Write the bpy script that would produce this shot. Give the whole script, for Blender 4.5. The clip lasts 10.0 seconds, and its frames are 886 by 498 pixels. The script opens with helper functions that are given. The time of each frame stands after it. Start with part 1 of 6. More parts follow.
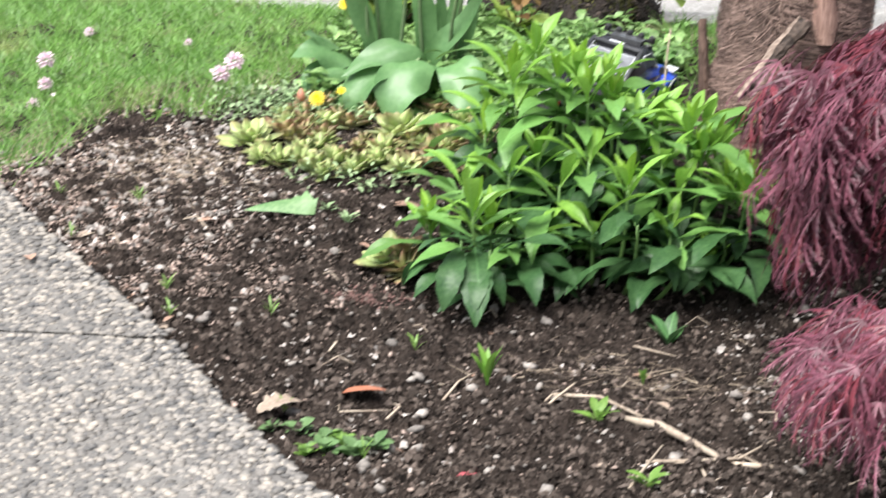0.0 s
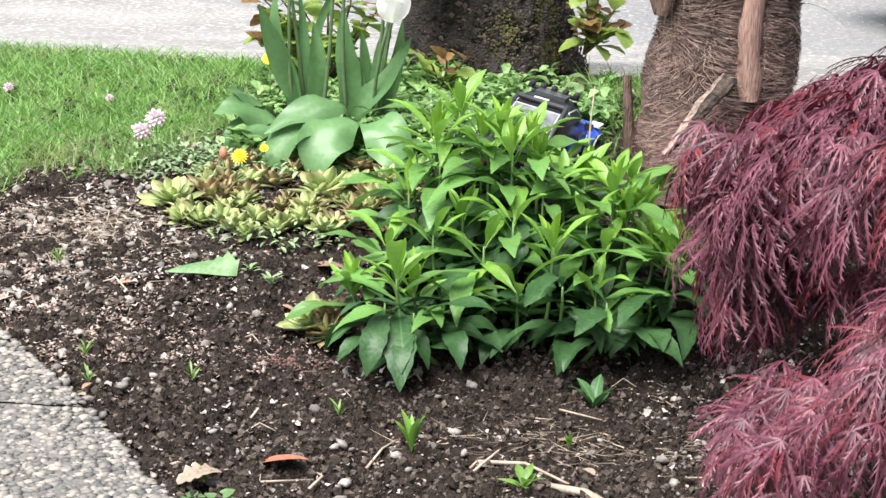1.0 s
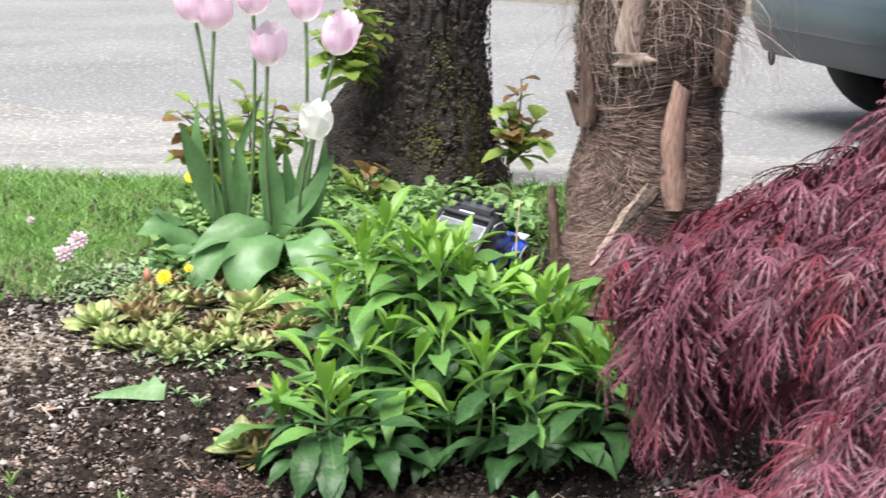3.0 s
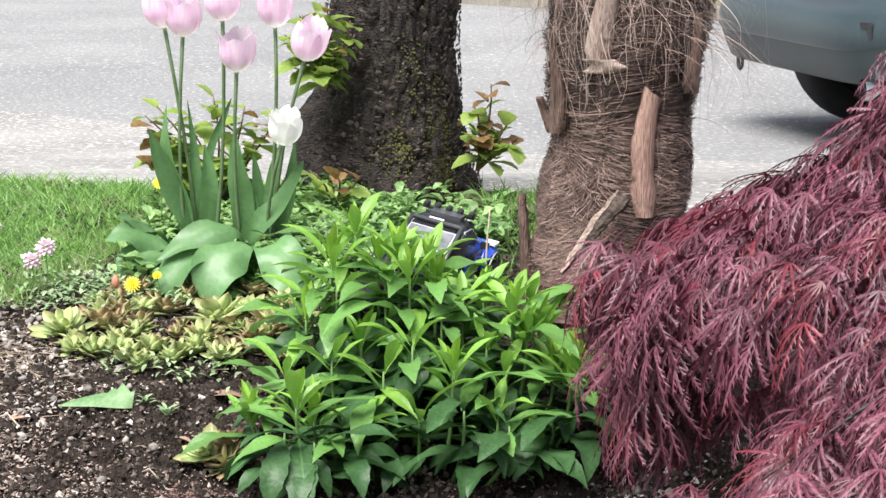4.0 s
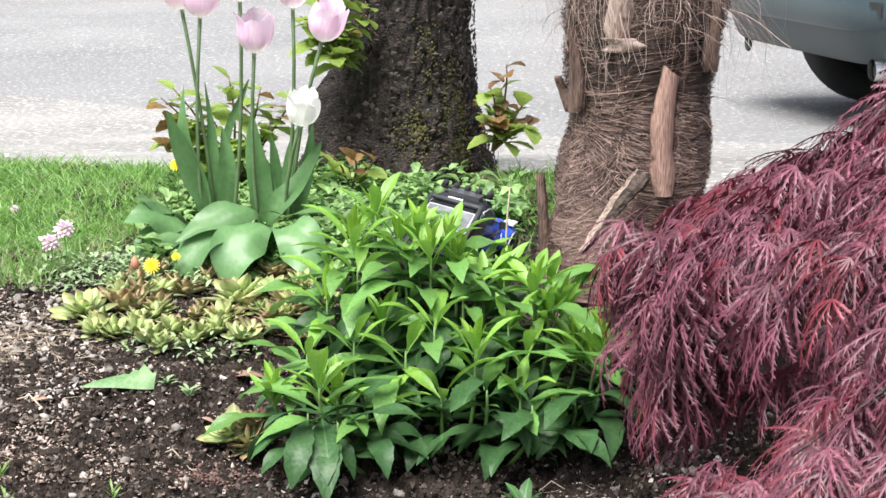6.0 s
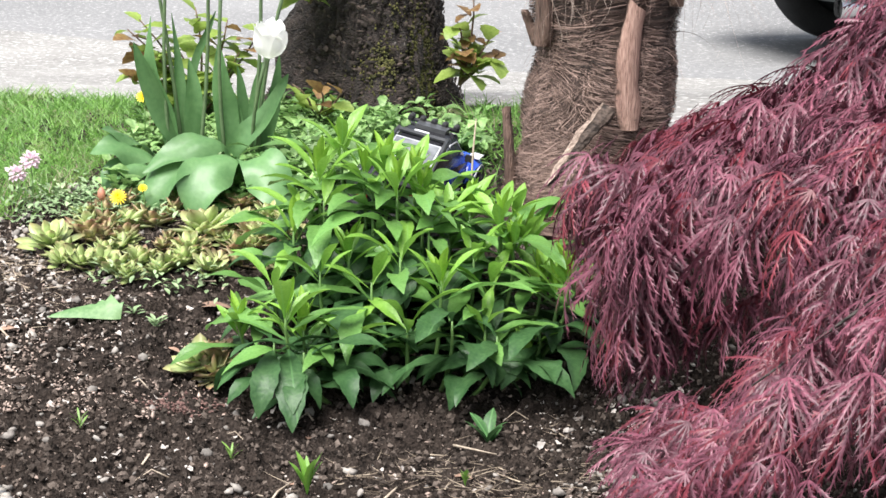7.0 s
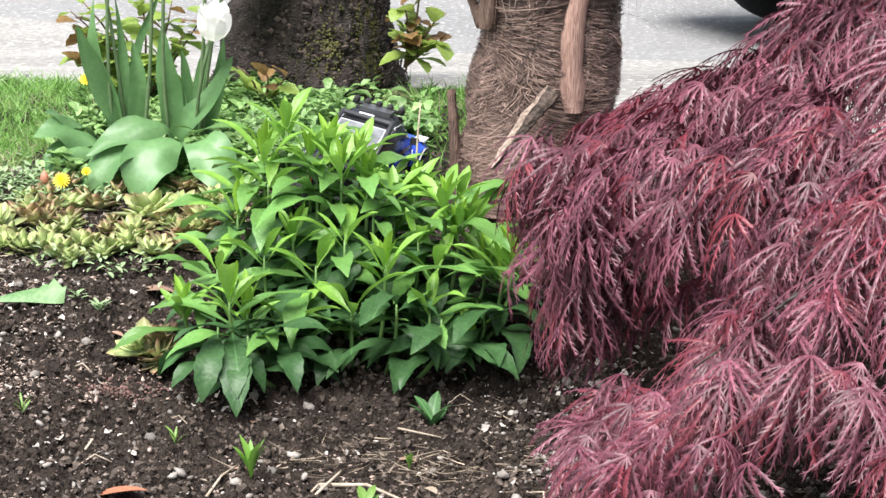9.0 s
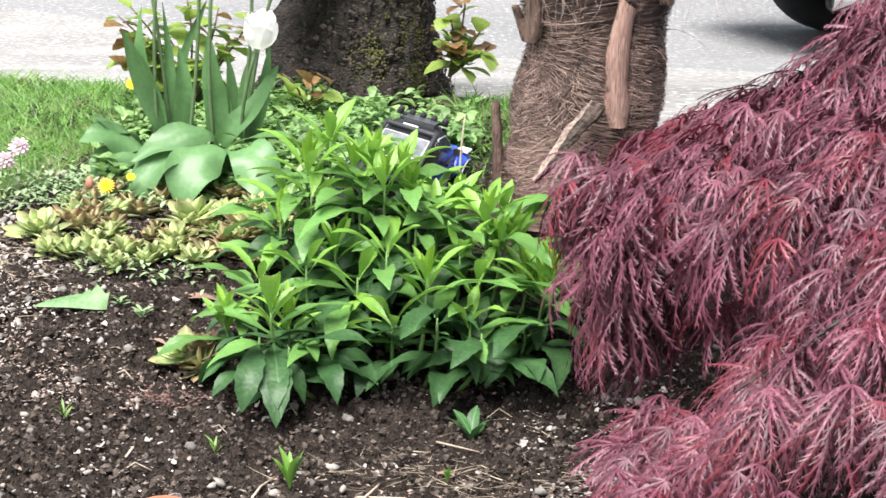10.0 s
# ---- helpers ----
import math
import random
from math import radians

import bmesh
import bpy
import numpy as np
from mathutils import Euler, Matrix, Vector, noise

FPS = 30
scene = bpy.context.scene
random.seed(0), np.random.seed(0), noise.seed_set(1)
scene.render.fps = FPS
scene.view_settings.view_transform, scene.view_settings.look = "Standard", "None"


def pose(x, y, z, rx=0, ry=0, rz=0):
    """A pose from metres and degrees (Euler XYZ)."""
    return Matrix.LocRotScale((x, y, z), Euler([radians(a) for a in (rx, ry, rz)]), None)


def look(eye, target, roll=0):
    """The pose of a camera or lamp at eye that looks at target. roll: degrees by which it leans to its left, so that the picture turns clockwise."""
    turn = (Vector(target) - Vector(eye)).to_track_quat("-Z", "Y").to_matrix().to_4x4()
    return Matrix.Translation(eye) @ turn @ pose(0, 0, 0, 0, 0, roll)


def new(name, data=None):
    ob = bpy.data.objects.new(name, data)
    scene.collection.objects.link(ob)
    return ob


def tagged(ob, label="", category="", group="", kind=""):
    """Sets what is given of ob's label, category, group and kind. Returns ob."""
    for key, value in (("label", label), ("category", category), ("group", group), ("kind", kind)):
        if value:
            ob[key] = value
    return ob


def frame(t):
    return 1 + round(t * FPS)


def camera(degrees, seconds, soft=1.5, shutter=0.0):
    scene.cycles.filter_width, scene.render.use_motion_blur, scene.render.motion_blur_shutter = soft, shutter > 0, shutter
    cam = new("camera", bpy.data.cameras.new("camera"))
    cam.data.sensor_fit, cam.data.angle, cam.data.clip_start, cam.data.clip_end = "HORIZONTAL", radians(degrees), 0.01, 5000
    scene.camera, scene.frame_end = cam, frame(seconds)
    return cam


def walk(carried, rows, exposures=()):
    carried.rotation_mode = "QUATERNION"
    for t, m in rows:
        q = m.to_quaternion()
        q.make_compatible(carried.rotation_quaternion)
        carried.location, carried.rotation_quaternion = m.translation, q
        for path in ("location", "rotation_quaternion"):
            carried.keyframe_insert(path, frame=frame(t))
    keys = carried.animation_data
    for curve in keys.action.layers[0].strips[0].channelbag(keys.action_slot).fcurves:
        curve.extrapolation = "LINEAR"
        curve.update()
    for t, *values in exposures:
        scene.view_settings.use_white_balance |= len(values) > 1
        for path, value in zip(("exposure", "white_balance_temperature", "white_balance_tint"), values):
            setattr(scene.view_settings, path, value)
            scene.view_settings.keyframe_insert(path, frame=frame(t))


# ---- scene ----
cam = camera(25.25, 10.0, soft=1.5, shutter=0.3)
walk(cam, [
    (0, pose(0.0056, -0.0704, 0.7486, 75.731, -0.684, 5.402)),
    (0.5, pose(0.0139, -0.0459, 0.7711, 77.173, -0.968, 3.161)),
    (1, pose(0.0124, -0.0331, 0.7754, 76.816, -0.856, 3.393)),
    (1.5, pose(0.0017, -0.0211, 0.7776, 77.256, -0.662, 3.798)),
    (2, pose(-0.0399, -0.0029, 0.7647, 78.029, -0.197, 5.169)),
    (2.5, pose(-0.0156, -0.0135, 0.7867, 79.058, -0.003, 3.892)),
    (3, pose(0.0054, -0.0118, 0.7941, 79.750, 0.143, 0.929)),
    (3.2, pose(0.0116, -0.0070, 0.7956, 79.591, 0.139, 0.197)),
    (4.5, pose(-0.0010, -0.0009, 0.7995, 79.953, -0.047, -0.010)),
    (5, pose(-0.0010, -0.0029, 0.8011, 79.950, -0.023, -0.147)),
    (5.2, pose(-0.0108, 0.0015, 0.7978, 79.994, -0.007, -0.076)),
    (6.3, pose(-0.0240, -0.0064, 0.7920, 78.829, 0.313, 0.004)),
    (6.5, pose(-0.0233, -0.0125, 0.7950, 78.403, 0.207, -0.174)),
    (7, pose(-0.0227, -0.0182, 0.7882, 77.552, -0.215, -0.851)),
    (7.5, pose(-0.0328, -0.0086, 0.7897, 76.981, -0.680, -1.022)),
    (8, pose(-0.0207, -0.0131, 0.7954, 76.925, -0.643, -1.229)),
    (8.5, pose(-0.0201, -0.0146, 0.7931, 77.117, -0.465, -1.694)),
    (9, pose(-0.0148, -0.0171, 0.7907, 77.012, -0.400, -2.289)),
    (9.5, pose(-0.0135, -0.0180, 0.8063, 76.790, -0.785, -2.085)),
    (10, pose(-0.0192, -0.0188, 0.8141, 76.917, -1.197, -0.948)),
], exposures=[(0.0, 1.18), (2.0, 1.16), (2.5, 1.02), (3.0, 1.00), (4.5, 1.14), (8.5, 1.20), (10.0, 1.31)])

# ---- light: a bright overcast sky ----
world = bpy.data.worlds.new("world")
scene.world = world
world.use_nodes = True
wn, wl = world.node_tree.nodes, world.node_tree.links
sky = wn.new("ShaderNodeTexSky")
sky.sky_type, sky.sun_disc = "NISHITA", False
sky.sun_elevation, sky.sun_rotation = radians(62), radians(212)
grey = wn.new("ShaderNodeHueSaturation")
grey.inputs["Saturation"].default_value = 0.42
wl.new(sky.outputs[0], grey.inputs["Color"])
wl.new(grey.outputs[0], wn["Background"].inputs[0])
wn["Background"].inputs[1].default_value = 0.088
sun = new("sun", bpy.data.lights.new("sun", "SUN"))
sun.data.energy, sun.data.angle, sun.data.color = 4.2, radians(44), (1.0, 0.97, 0.94)
sun.matrix_world = look((-0.95, -1.5, 3.4), (0, 0, 0))

# ---- materials ----
def mat(name, c1, c2, scale=12.0, fine=140.0, rough=0.65, bump=0.25, depth=0.004, rnd=0.0, island=False, thin=0.0,
        metal=0.0, spots=None, stretch=None, spec=0.5, vein=None, rmix=0.0, tipped=None):
    """Two colours mixed by coarse and fine grain, relief, and a share of light that passes through thin things."""
    m = bpy.data.materials.new(name)
    m.use_nodes = True
    n, l = m.node_tree.nodes, m.node_tree.links
    p = n["Principled BSDF"]
    tc = n.new("ShaderNodeTexCoord")
    co = tc.outputs["Object"]
    if stretch:
        mp = n.new("ShaderNodeMapping")
        mp.inputs["Scale"].default_value = stretch
        l.new(co, mp.inputs["Vector"])
        co = mp.outputs[0]
    a, b = n.new("ShaderNodeTexNoise"), n.new("ShaderNodeTexNoise")
    a.inputs["Scale"].default_value, b.inputs["Scale"].default_value = scale, fine
    a.inputs["Detail"].default_value, b.inputs["Detail"].default_value = 4, 3
    l.new(co, a.inputs["Vector"]), l.new(co, b.inputs["Vector"])
    mixf = n.new("ShaderNodeMath")
    mixf.operation = "ADD"
    l.new(a.outputs["Fac"], mixf.inputs[0]), l.new(b.outputs["Fac"], mixf.inputs[1])
    ramp = n.new("ShaderNodeMapRange")
    ramp.inputs["From Min"].default_value, ramp.inputs["From Max"].default_value = 0.72, 1.28
    l.new(mixf.outputs[0], ramp.inputs["Value"])
    mix = n.new("ShaderNodeMix")
    mix.data_type = "RGBA"
    mix.inputs["A"].default_value, mix.inputs["B"].default_value = (*c1, 1), (*c2, 1)
    fac = ramp.outputs[0]
    if rmix:
        ri = n.new("ShaderNodeNewGeometry").outputs["Random Per Island"]
        rm = n.new("ShaderNodeMix")
        rm.inputs["Factor"].default_value = rmix
        l.new(fac, rm.inputs["A"]), l.new(ri, rm.inputs["B"])
        fac = rm.outputs["Result"]
    l.new(fac, mix.inputs["Factor"])
    colour = mix.outputs["Result"]
    if spots:
        sc, col, lo, hi = spots
        v = n.new("ShaderNodeTexNoise")
        v.inputs["Scale"].default_value, v.inputs["Detail"].default_value = sc, 5
        l.new(tc.outputs["Object"], v.inputs["Vector"])
        r = n.new("ShaderNodeMapRange")
        r.inputs["From Min"].default_value, r.inputs["From Max"].default_value = lo, hi
        l.new(v.outputs["Fac"], r.inputs["Value"])
        s = n.new("ShaderNodeMix")
        s.data_type = "RGBA"
        s.inputs["B"].default_value = (*col, 1)
        l.new(r.outputs[0], s.inputs["Factor"]), l.new(colour, s.inputs["A"])
        colour = s.outputs["Result"]
    if vein:
        sx, ab, vr, vm = n.new("ShaderNodeSeparateXYZ"), n.new("ShaderNodeMath"), n.new("ShaderNodeMapRange"), n.new("ShaderNodeMix")
        ab.operation, vm.data_type = "ABSOLUTE", "RGBA"
        l.new(tc.outputs["Object"], sx.inputs[0]), l.new(sx.outputs["X"], ab.inputs[0]), l.new(ab.outputs[0], vr.inputs["Value"])
        vr.inputs["From Min"].default_value, vr.inputs["From Max"].default_value = 0.0006, 0.0016
        vm.inputs["A"].default_value = (*vein, 1)
        l.new(vr.outputs[0], vm.inputs["Factor"]), l.new(colour, vm.inputs["B"])
        colour = vm.outputs["Result"]
    if tipped:
        y0, y1, col, axis = (*tipped, "Y")[:4]
        sx, tr, tm = n.new("ShaderNodeSeparateXYZ"), n.new("ShaderNodeMapRange"), n.new("ShaderNodeMix")
        tm.data_type = "RGBA"
        l.new(tc.outputs["Object"], sx.inputs[0]), l.new(sx.outputs[axis], tr.inputs["Value"])
        tr.inputs["From Min"].default_value, tr.inputs["From Max"].default_value = y0, y1
        tm.inputs["B"].default_value = (*col, 1)
        l.new(tr.outputs[0], tm.inputs["Factor"]), l.new(colour, tm.inputs["A"])
        colour = tm.outputs["Result"]
    if rnd:
        src = n.new("ShaderNodeNewGeometry").outputs["Random Per Island"] if island else n.new("ShaderNodeObjectInfo").outputs["Random"]
        r = n.new("ShaderNodeMapRange")
        r.inputs["To Min"].default_value, r.inputs["To Max"].default_value = 1 - rnd, 1 + rnd
        l.new(src, r.inputs["Value"])
        h = n.new("ShaderNodeHueSaturation")
        l.new(r.outputs[0], h.inputs["Value"]), l.new(colour, h.inputs["Color"])
        colour = h.outputs[0]
    l.new(colour, p.inputs["Base Color"])
    p.inputs["Roughness"].default_value, p.inputs["Metallic"].default_value = rough, metal
    p.inputs["Specular IOR Level"].default_value = spec
    if bump:
        bp = n.new("ShaderNodeBump")
        bp.inputs["Strength"].default_value, bp.inputs["Distance"].default_value = bump, depth
        l.new(mixf.outputs[0], bp.inputs["Height"])
        l.new(bp.outputs[0], p.inputs["Normal"])
    if thin:
        t, ms = n.new("ShaderNodeBsdfTranslucent"), n.new("ShaderNodeMixShader")
        l.new(colour, t.inputs["Color"])
        ms.inputs[0].default_value = thin
        l.new(p.outputs[0], ms.inputs[1]), l.new(t.outputs[0], ms.inputs[2])
        l.new(ms.outputs[0], n["Material Output"].inputs[0])
    return m


SOIL = mat("soil", (0.006, 0.0047, 0.0040), (0.064, 0.049, 0.041), 34, 240, 0.95, 1.0, 0.012, spec=0.12)
CLOD = mat("soil_clods", (0.012, 0.0095, 0.0080), (0.150, 0.120, 0.102), 60, 420, 0.95, 0.8, 0.004, rmix=0.7, rnd=0.3, island=True, spec=0.12)
TURF = mat("turf_soil", (0.05, 0.07, 0.02), (0.12, 0.14, 0.05), 14, 120, 0.9, 0.6, 0.01)
GRASS = mat("grass_blades", (0.085, 0.220, 0.038), (0.235, 0.430, 0.100), 6, 30, 0.42, 0, spots=(7, (0.34, 0.40, 0.15), 0.55, 0.72), rmix=0.5, rnd=0.3, island=True, thin=0.35)
DRYGRASS = mat("dry_straw", (0.16, 0.115, 0.080), (0.43, 0.355, 0.27), 8, 60, 0.7, 0, rmix=0.7, rnd=0.3, island=True)
CONCRETE = mat("path_mortar", (0.105, 0.100, 0.094), (0.20, 0.19, 0.176), 8, 160, 0.9, 0.8, 0.004)
PEBBLE = mat("path_pebbles", (0.09, 0.094, 0.101), (0.29, 0.258, 0.218), 60, 300, 0.7, 0, rmix=0.65, rnd=0.35, island=True)
PEBBLE_ONE = mat("path_pebble", (0.09, 0.094, 0.101), (0.29, 0.258, 0.218), 160, 300, 0.7, 0, rnd=0.5)
APRON = mat("worn_concrete", (0.155, 0.15, 0.142), (0.30, 0.29, 0.275), 1.5, 50, 0.9, 0.8, 0.01, spots=(48, (0.52, 0.51, 0.49), 0.575, 0.63))
ASPHALT = mat("faded_asphalt", (0.155, 0.155, 0.157), (0.24, 0.238, 0.237), 0.7, 60, 0.85, 0.8, 0.01, spots=(44, (0.42, 0.415, 0.405), 0.59, 0.64))
VERGE = mat("far_verge", (0.10, 0.12, 0.06), (0.22, 0.2, 0.13), 2, 30, 0.95, 0.5, 0.02)
# kerb grey includes the shadow on its road-side face
KERB = mat("kerb_concrete", (0.15, 0.137, 0.112), (0.27, 0.25, 0.21), 3, 60, 0.9, 0.4, 0.004)
PETAL = mat("fallen_petals", (0.33, 0.285, 0.255), (0.66, 0.61, 0.57), 40, 200, 0.7, 0, rnd=0.3, island=True, thin=0.2)
STONE = mat("bed_stones", (0.12, 0.105, 0.095), (0.34, 0.31, 0.28), 30, 200, 0.85, 0.3, 0.002, rnd=0.35, island=True)
# darker green for the lower leaves
LEAF_LOW = mat("shrub_leaf_dark", (0.036, 0.098, 0.034), (0.078, 0.170, 0.060), 25, 200, 0.42, 0.3, 0.002, rnd=0.20, thin=0.25, spec=0.35, vein=(0.10, 0.22, 0.080))
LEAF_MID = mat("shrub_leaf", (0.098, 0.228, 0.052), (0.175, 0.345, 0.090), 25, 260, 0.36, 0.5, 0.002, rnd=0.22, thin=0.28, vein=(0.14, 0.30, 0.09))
LEAF_TIP = mat("shrub_leaf_young", (0.165, 0.345, 0.048), (0.260, 0.470, 0.085), 25, 260, 0.42, 0.4, 0.002, rnd=0.18, thin=0.30, vein=(0.22, 0.43, 0.09))
LEAF_BUD = mat("shrub_leaf_bud", (0.215, 0.410, 0.040), (0.310, 0.510, 0.075), 25, 260, 0.45, 0.3, 0.002, rnd=0.15, thin=0.30)
STEM = mat("green_stem", (0.09, 0.19, 0.05), (0.16, 0.28, 0.08), 30, 200, 0.5, 0.2, 0.001)
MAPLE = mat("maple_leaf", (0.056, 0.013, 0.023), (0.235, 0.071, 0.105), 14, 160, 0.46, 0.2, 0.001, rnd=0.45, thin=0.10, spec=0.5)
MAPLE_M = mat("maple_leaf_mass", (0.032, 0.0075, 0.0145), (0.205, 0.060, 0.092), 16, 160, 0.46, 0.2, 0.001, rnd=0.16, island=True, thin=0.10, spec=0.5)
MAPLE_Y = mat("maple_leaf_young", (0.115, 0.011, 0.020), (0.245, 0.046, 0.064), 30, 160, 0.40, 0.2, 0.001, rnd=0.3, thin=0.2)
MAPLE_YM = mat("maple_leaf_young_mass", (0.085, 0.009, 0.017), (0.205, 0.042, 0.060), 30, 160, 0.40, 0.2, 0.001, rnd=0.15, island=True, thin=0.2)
MAPLE_BARK = mat("maple_bark", (0.012, 0.010, 0.0095), (0.062, 0.052, 0.047), 16, 75, 0.85, 1.0, 0.010, stretch=(1, 1, 1.7),
           spots=(9, (0.12, 0.105, 0.098), 0.60, 0.78))
FLAKE = mat("bark_plates", (0.006, 0.0045, 0.0038), (0.085, 0.062, 0.052), 40, 220, 0.85, 0.6, 0.003, rmix=0.7, rnd=0.4, island=True)
BARK = mat("cherry_bark", (0.0030, 0.0022, 0.0018), (0.058, 0.042, 0.035), 34, 190, 0.80, 1.0, 0.014, stretch=(1, 1, 1.9),
           spots=(85, (0.17, 0.15, 0.135), 0.66, 0.72))
MOSS = mat("moss", (0.030, 0.034, 0.008), (0.100, 0.093, 0.026), 40, 250, 0.95, 0.6, 0.004, rnd=0.35, island=True)
# core colour kept dark, painting shade into the gaps between fibres
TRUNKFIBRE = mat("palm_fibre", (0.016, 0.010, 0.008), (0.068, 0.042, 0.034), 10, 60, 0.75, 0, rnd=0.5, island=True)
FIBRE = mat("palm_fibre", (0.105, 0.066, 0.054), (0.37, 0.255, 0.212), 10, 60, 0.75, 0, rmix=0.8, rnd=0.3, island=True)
FIBRE_D = mat("palm_fibre_shade", (0.015, 0.0095, 0.0075), (0.080, 0.052, 0.042), 10, 60, 0.8, 0, rnd=0.4, island=True)
STUB = mat("palm_leaf_base", (0.19, 0.098, 0.074), (0.45, 0.29, 0.235), 16, 150, 0.8, 0.8, 0.005, stretch=(3, 3, 0.35), spots=(42, (0.09, 0.055, 0.042), 0.60, 0.70))
STUB_P = mat("palm_leaf_base_pale", (0.27, 0.18, 0.148), (0.60, 0.48, 0.42), 16, 130, 0.8, 0.8, 0.006, stretch=(3, 3, 0.35), spots=(34, (0.10, 0.06, 0.045), 0.60, 0.70))
STUB_D = mat("palm_leaf_base_dark", (0.055, 0.032, 0.024), (0.22, 0.14, 0.108), 16, 110, 0.85, 1.0, 0.008, stretch=(3, 3, 0.35))
DEADWOOD = mat("dead_wood", (0.018, 0.013, 0.011), (0.105, 0.075, 0.060), 30, 120, 0.9, 1.0, 0.006)
SPLITWOOD = mat("split_wood", (0.10, 0.068, 0.052), (0.40, 0.31, 0.255), 40, 160, 0.85, 0.8, 0.003)
CUTWOOD = mat("cut_wood", (0.34, 0.25, 0.18), (0.55, 0.45, 0.36), 30, 120, 0.8, 0.3, 0.002)
TULIP_LEAF = mat("tulip_leaf", (0.098, 0.212, 0.078), (0.142, 0.275, 0.106), 20, 120, 0.40, 0.25, 0.002, rnd=0.16, thin=0.25)
TULIP_STEM = mat("tulip_stem", (0.085, 0.135, 0.062), (0.14, 0.215, 0.098), 20, 100, 0.5, 0.1, 0.001)
TULIP_PINK = mat("tulip_pink", (0.87, 0.58, 0.79), (0.93, 0.82, 0.89), 55, 160, 0.5, 0.2, 0.001, rnd=0.06, thin=0.48, stretch=(1, 1, 0.22), tipped=(0.022, 0.004, (0.93, 0.92, 0.88), "Z"))
TULIP_WHITE = mat("tulip_white", (0.90, 0.90, 0.87), (0.94, 0.94, 0.92), 20, 90, 0.5, 0.1, 0.001, thin=0.38)

# ---- building helpers ----
KNOTS_Y = (-400, 1.0, 2.0, 2.3, 2.5, 2.7, 3.0, 3.2, 3.7, 4.0, 4.4, 5.5, 7.0, 9.0, 12.0, 400)
KNOTS_Z = (-.04, -.04, -.035, -.025, 0, .065, .135, .17, .235, .235, .18, .04, -.09, -.12, -.1, -.1)


def lie(x, y):
    """The height of the smooth ground."""
    x, y = np.asarray(x, float), np.asarray(y, float)
    z = sum(np.interp(y + d, KNOTS_Y, KNOTS_Z) for d in (-.12, -.06, 0, .06, .12)) / 5
    return z - .06 * np.clip(x + .1, -.5, .5) * np.clip(1 - np.abs(y - 2.5) / .8, 0, None)


def lief(x, y):
    return float(lie(x, y))


class Heap:
    """Vertices and faces of one mesh."""

    def __init__(self):
        self.v, self.f, self.s = [], [], []

    def add(self, verts, faces, slot=0):
        k = len(self.v)
        self.v += [tuple(p) for p in verts]
        self.f += [tuple(i + k for i in q) for q in faces]
        self.s += [slot] * len(faces)
        return self

    def put(self, shape, m):
        self.add([m @ Vector(p) for p in shape[0]], shape[1])
        return self

    def mesh(self, name, *mats, smooth=True):
        me = bpy.data.meshes.new(name)
        me.from_pydata(self.v, [], self.f)
        for m in mats:
            me.materials.append(m)
        if len(mats) > 1:
            me.polygons.foreach_set("material_index", self.s)
        if smooth:
            me.polygons.foreach_set("use_smooth", [True] * len(me.polygons))
        me.update()
        return me


def part(name, me, parent=None, m=None, label=""):
    ob = new(name, me)
    if parent is not None:
        ob.parent = parent
    if m is not None:
        ob.matrix_basis = m
    return tagged(ob, label)


def thing(name, m, label, category, group="", kind=""):
    ob = new(name)
    ob.empty_display_size = 0.05
    ob.matrix_basis = m
    return tagged(ob, label, category, group, kind)


def tube(points, radii, n=8, closed=True, wob=0.0, seed=0):
    """A tapered round rod through points."""
    rng = random.Random(seed)
    pts = [Vector(p) for p in points]
    v, f = [], []
    for i, p in enumerate(pts):
        d = (pts[min(i + 1, len(pts) - 1)] - pts[max(i - 1, 0)]).normalized()
        a = d.orthogonal().normalized() if i == 0 else (a - d * a.dot(d)).normalized()
        b = d.cross(a)
        for k in range(n):
            w = 2 * math.pi * k / n
            r = radii[i] * (1 + wob * (rng.random() - 0.5))
            v.append(p + a * (r * math.cos(w)) + b * (r * math.sin(w)))
    for i in range(len(pts) - 1):
        for k in range(n):
            f.append((i * n + k, i * n + (k + 1) % n, (i + 1) * n + (k + 1) % n, (i + 1) * n + k))
    if closed:
        f += [tuple(range(n - 1, -1, -1)), tuple(range((len(pts) - 1) * n, len(pts) * n))]
    return v, f


def blade(length, width, droop=0.4, fold=0.25, n=7, belly=0.5, teeth=0.0, twist=0.0, tip=0.0, rise=0.0):
    """A leaf along +Y from its base at the origin, upper side to +Z, bent down by droop (radians in all)."""
    v, f = [], []
    y = z = 0.0
    for i in range(n + 1):
        t = i / n
        w = width / 2 * (math.sin(math.pi * t ** (math.log(0.5) / math.log(belly))) ** 0.8 if 0 < t < 1 else 0.0)
        w = max(w, width * (0.10 if t == 0 else tip))
        if teeth and 0 < t < 1:
            w *= 1 + teeth * (1 if i % 2 else -1)
        ang = rise - droop * t
        q, c, s = twist * t, math.cos(twist * t), math.sin(twist * t)
        for side in (-1, 0, 1):
            h = abs(side) * w * fold
            v.append((side * w * c - h * s, y - math.sin(ang) * 0, z + side * w * s + h * c))
        y += math.cos(ang) * length / n
        z += math.sin(ang) * length / n
    for i in range(n):
        k = i * 3
        f += [(k, k + 1, k + 4, k + 3), (k + 1, k + 2, k + 5, k + 4)]
    return v, f


